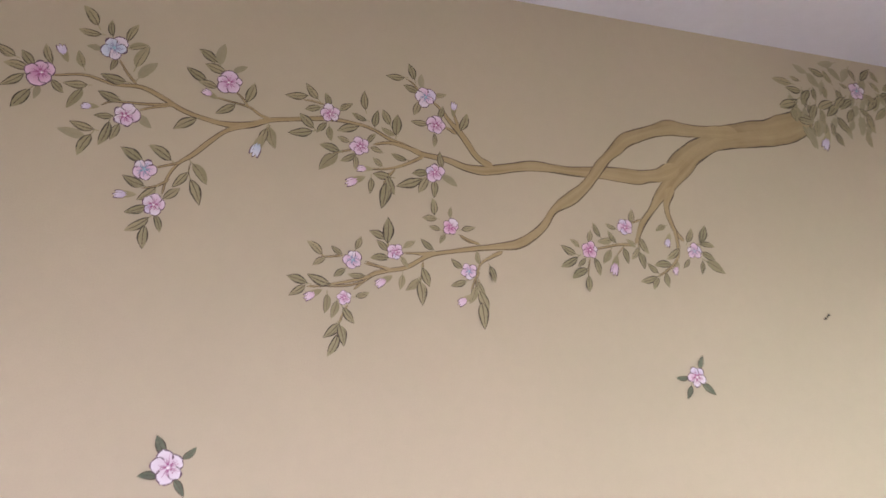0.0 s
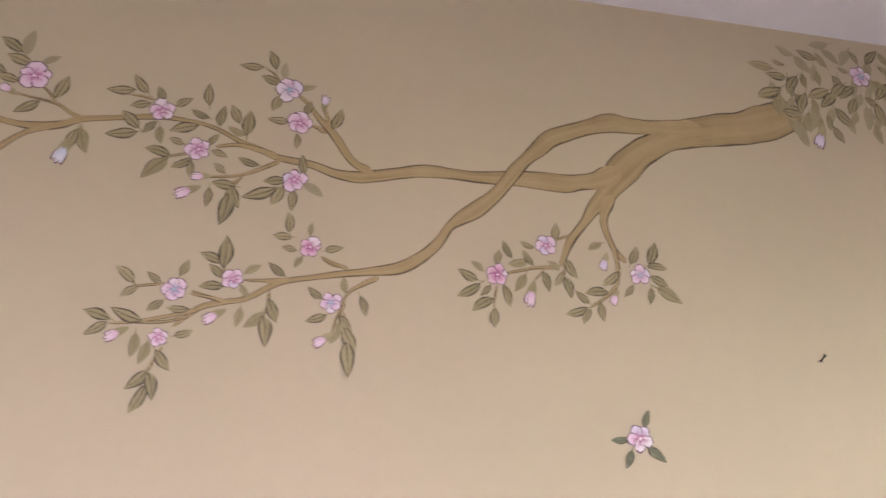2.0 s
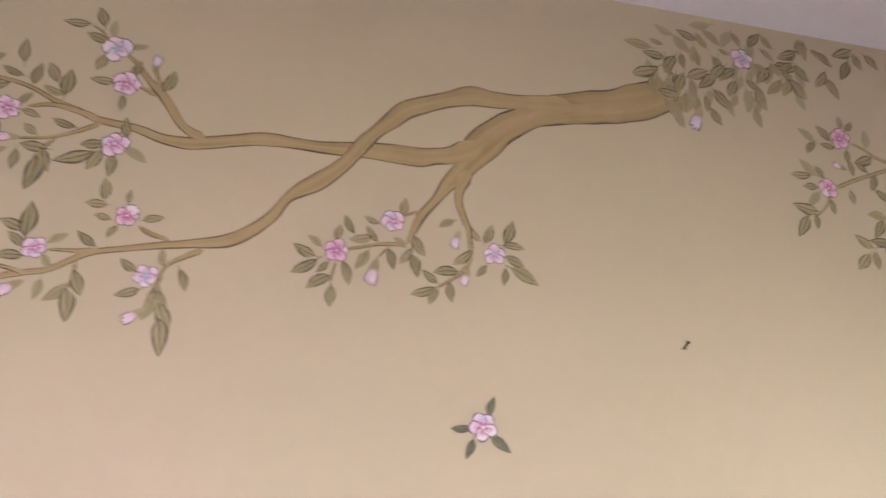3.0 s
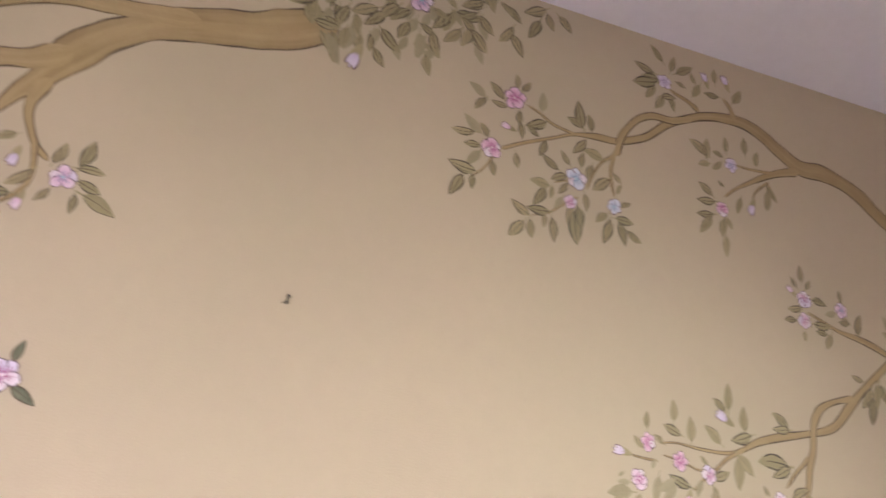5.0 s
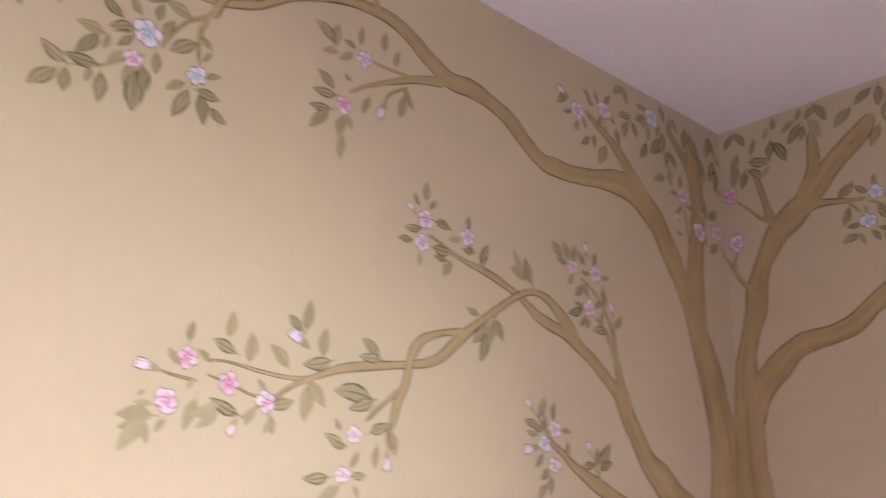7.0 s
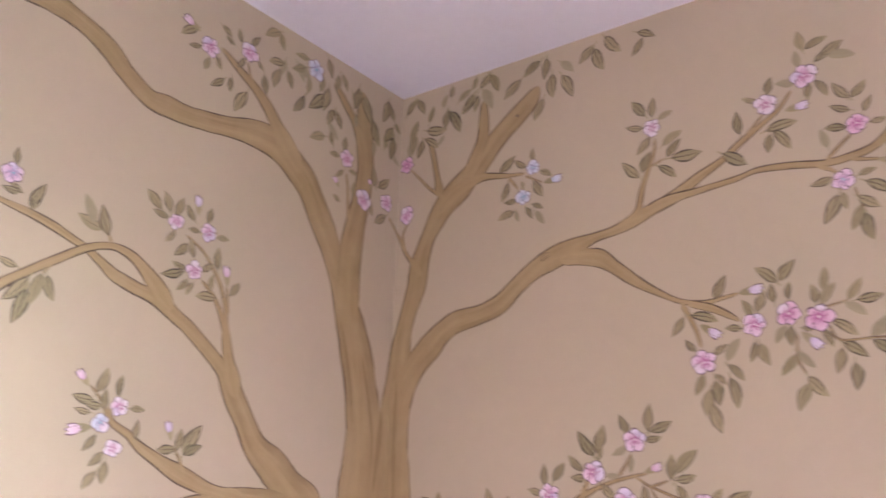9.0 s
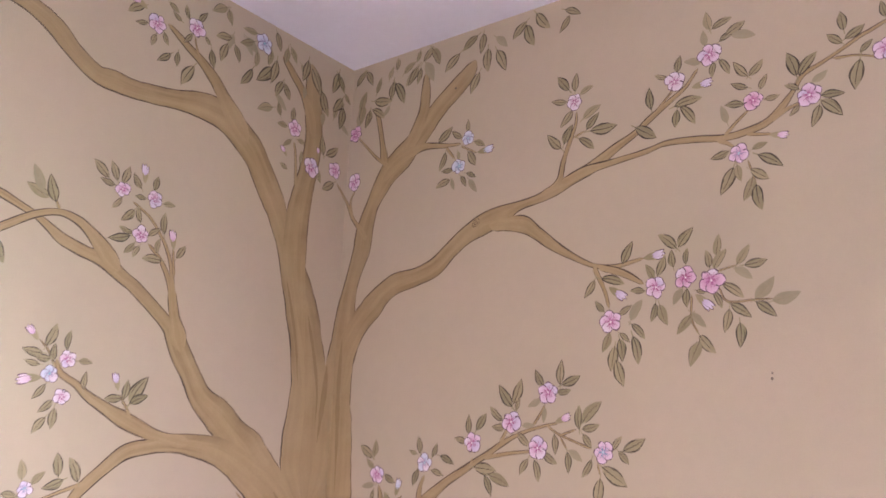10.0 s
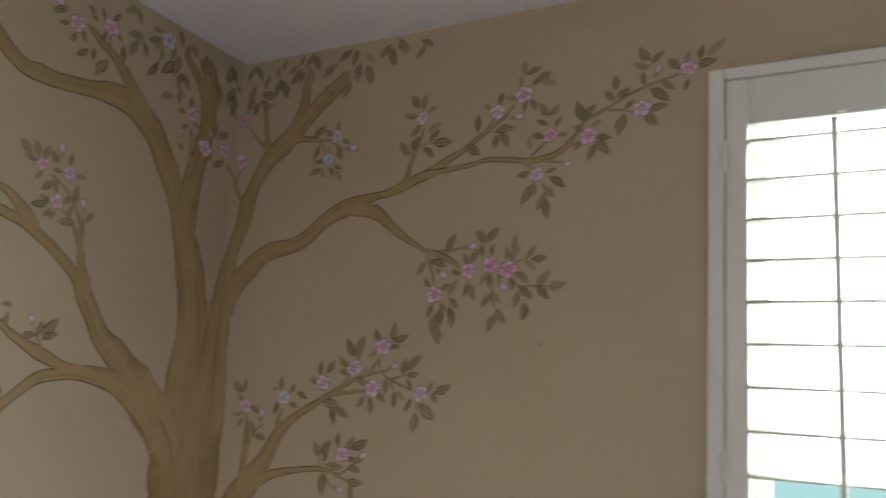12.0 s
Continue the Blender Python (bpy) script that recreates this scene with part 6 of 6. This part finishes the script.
flowers(TREE, [(0.144, 1.49, 0.019, PINK), (0.266, 1.516, 0.018, BLUE), (0.38, 1.556, 0.02, PINK), (0.467, 1.594, 0.021, PINK), (0.546, 1.647, 0.021, PINK), (0.524, 1.548, 0.02, PINK), (0.654, 1.543, 0.02, EYED), (0.457, 1.393, 0.018, PINK)])
buds(TREE, [(0.196, 1.45, 76, 0.03, BLUE), (0.561, 1.593, 21, 0.028, PINK), (0.495, 1.384, 31, 0.029, PINK), (0.436, 1.32, -15, 0.027, LILAC)])
backing_leaves(TREE, 3, -0.50, -0.32, 2.36, 2.42, -80)
backing_leaves(TREE, 5, -0.30, -0.02, 2.28, 2.41, -85)
backing_leaves(TREE, 3, 0.02, 0.18, 2.28, 2.40, -85)
paint_limbs()

# long brush strokes over the trunk, below the fork
SHADE_PAINT = brush_paint("brown_shade_stroke", (0.278, 0.192, 0.086), (0.298, 0.207, 0.095), 0.6, None, 60.0, 0.12)
LIGHT_PAINT = brush_paint("pale_wood_stroke", (0.385, 0.28, 0.138), (0.41, 0.30, 0.152), 0.6, None, 60.0, 0.12)
brush_mark(trunk, [(-0.025, 1.716), (-0.027, 1.664), (-0.033, 1.609), (-0.039, 1.549)], 0.016, SHADE_PAINT)
brush_mark(trunk, [(-0.005, 1.728), (-0.000, 1.629), (0.002, 1.533), (0.002, 1.444)], 0.007, LIGHT_PAINT)
brush_mark(trunk, [(0.019, 1.778), (0.017, 1.678), (0.022, 1.557), (0.025, 1.451)], 0.012, SHADE_PAINT)
brush_mark(trunk, [(-0.092, 1.816), (-0.063, 1.721), (-0.049, 1.650), (-0.049, 1.578)], 0.01, SHADE_PAINT)
brush_mark(trunk, [(-0.125, 1.811), (-0.100, 1.717), (-0.087, 1.623), (-0.087, 1.530)], 0.012, LIGHT_PAINT)
brush_mark(trunk, [(-0.151, 1.450), (-0.115, 1.404), (-0.094, 1.365), (-0.086, 1.301)], 0.012, SHADE_PAINT)
brush_mark(trunk, [(-0.246, 1.449), (-0.192, 1.403), (-0.159, 1.355), (-0.140, 1.291)], 0.008, SHADE_PAINT)
brush_mark(trunk, [(-0.160, 1.878), (-0.137, 1.808), (-0.119, 1.739), (-0.108, 1.668)], 0.008, SHADE_PAINT)


# ---- single painted blossoms, nail and marks ----
def loose_blossom(s, z, radius, kind, rows, label):
    root = thing("painted_blossom", tuple(on_wall(s, z, 0)), label, "wall painting", "single painted blossoms")
    for a, b, degrees, length in rows:
        put("leaf", rng.choice(DARK_LEAVES), root, wall_pose(a, b, next_proud(), degrees, length * 1.08))
    flowers(root, [(s, z, radius, kind)])


DARK_LEAVES = []
for data in LEAVES[:4]:
    copy = data.copy()
    copy.materials[0] = DARK_LEAF
    DARK_LEAVES.append(copy)
loose_blossom(-3.110, 1.522, 0.025, PALE, [(-3.117, 1.537, 114, 0.032), (-3.091, 1.534, 43, 0.024), (-3.123, 1.509, 180, 0.028), (-3.101, 1.505, -58, 0.028)], "single pale pink blossom with four dark leaves painted on the wall")
loose_blossom(-2.189, 1.694, 0.022, PINK, [(-2.181, 1.709, 71, 0.026), (-2.205, 1.693, -175, 0.026), (-2.179, 1.682, -35, 0.032), (-2.202, 1.678, -112, 0.026)], "single pink blossom with four dark leaves painted on the wall")


def picture_nail():
    root = thing("wall_nail", (-1.877, 0, 1.826), "short dull steel nail driven into the tan wall", "nail")
    for name, r0, r1, a, b in (("shank", 0.0013, 0.0013, 0.0, 0.012), ("head", 0.0027, 0.0024, 0.012, 0.0136)):
        bm = bmesh.new()
        bmesh.ops.create_cone(bm, cap_ends=True, segments=14, radius1=r0, radius2=r1, depth=b - a)
        bmesh.ops.rotate(bm, verts=bm.verts, matrix=Matrix.Rotation(radians(62), 3, "X"))
        bmesh.ops.translate(bm, verts=bm.verts, vec=(-1.877, -0.883 * (a + b) / 2, 1.824 + 0.469 * (a + b) / 2))
        part(name, bm, STEEL, root)
    bm = bmesh.new()
    for k, (dx, dz, r) in enumerate(((0.0, -0.002, 0.0030), (-0.004, -0.003, 0.0016))):
        made = bmesh.ops.create_circle(bm, cap_ends=True, segments=9, radius=r)["verts"]
        for v in made:
            q = r * (1 + 0.3 * noise.noise((v.co.x * 900, v.co.y * 900, k)))
            v.co = Vector((-1.877 + dx + v.co.x / r * q, -0.0004, 1.826 + dz + v.co.y / r * q * 0.8))
    part("chipped_paint", bm, FILLER, root, "dark chipped paint round the nail")


picture_nail()


def pin_hole(s, z, radius):
    bm = bmesh.new()
    bmesh.ops.create_circle(bm, cap_ends=True, segments=8, radius=radius)
    ob = mesh_object("pin_hole", bm, FILLER)
    ob.matrix_world = wall_pose(s, z, 0.0018, 0, 1)
    tagged(ob, "tiny dark pin hole in the painted wall", "hole", "pin holes")


pin_hole(0.942, 1.6665, 0.0016)
pin_hole(0.941, 1.6580, 0.0024)
pin_hole(0.314, 2.310, 0.0030)


def knot(s, z, size):
    """A small painted knot: two brushed rings on the fork of the limb."""
    bm = bmesh.new()
    uv = bm.loops.layers.uv.new("UVMap")
    for k, (r, w, squash) in enumerate(((1.0, 0.14, 0.62), (0.52, 0.13, 0.55))):
        ring = [(math.cos(a), math.sin(a) * squash) for a in (radians(20 * j + 25 * k) for j in range(17))]
        ribbon(bm, uv, [[(r * x, r * y) for x, y in ring], [((r - w) * x, (r - w) * y) for x, y in ring]], 0, 0, [j / 16 for j in range(17)])
    data = bpy.data.meshes.new("knot")
    bm.to_mesh(data)
    bm.free()
    data.materials.append(LINE_PAINT)
    put("knot", data, TREE, wall_pose(s, z, 0.00108, 35, size), "painted brown knot on the limb")


knot(0.376, 1.994, 0.011)
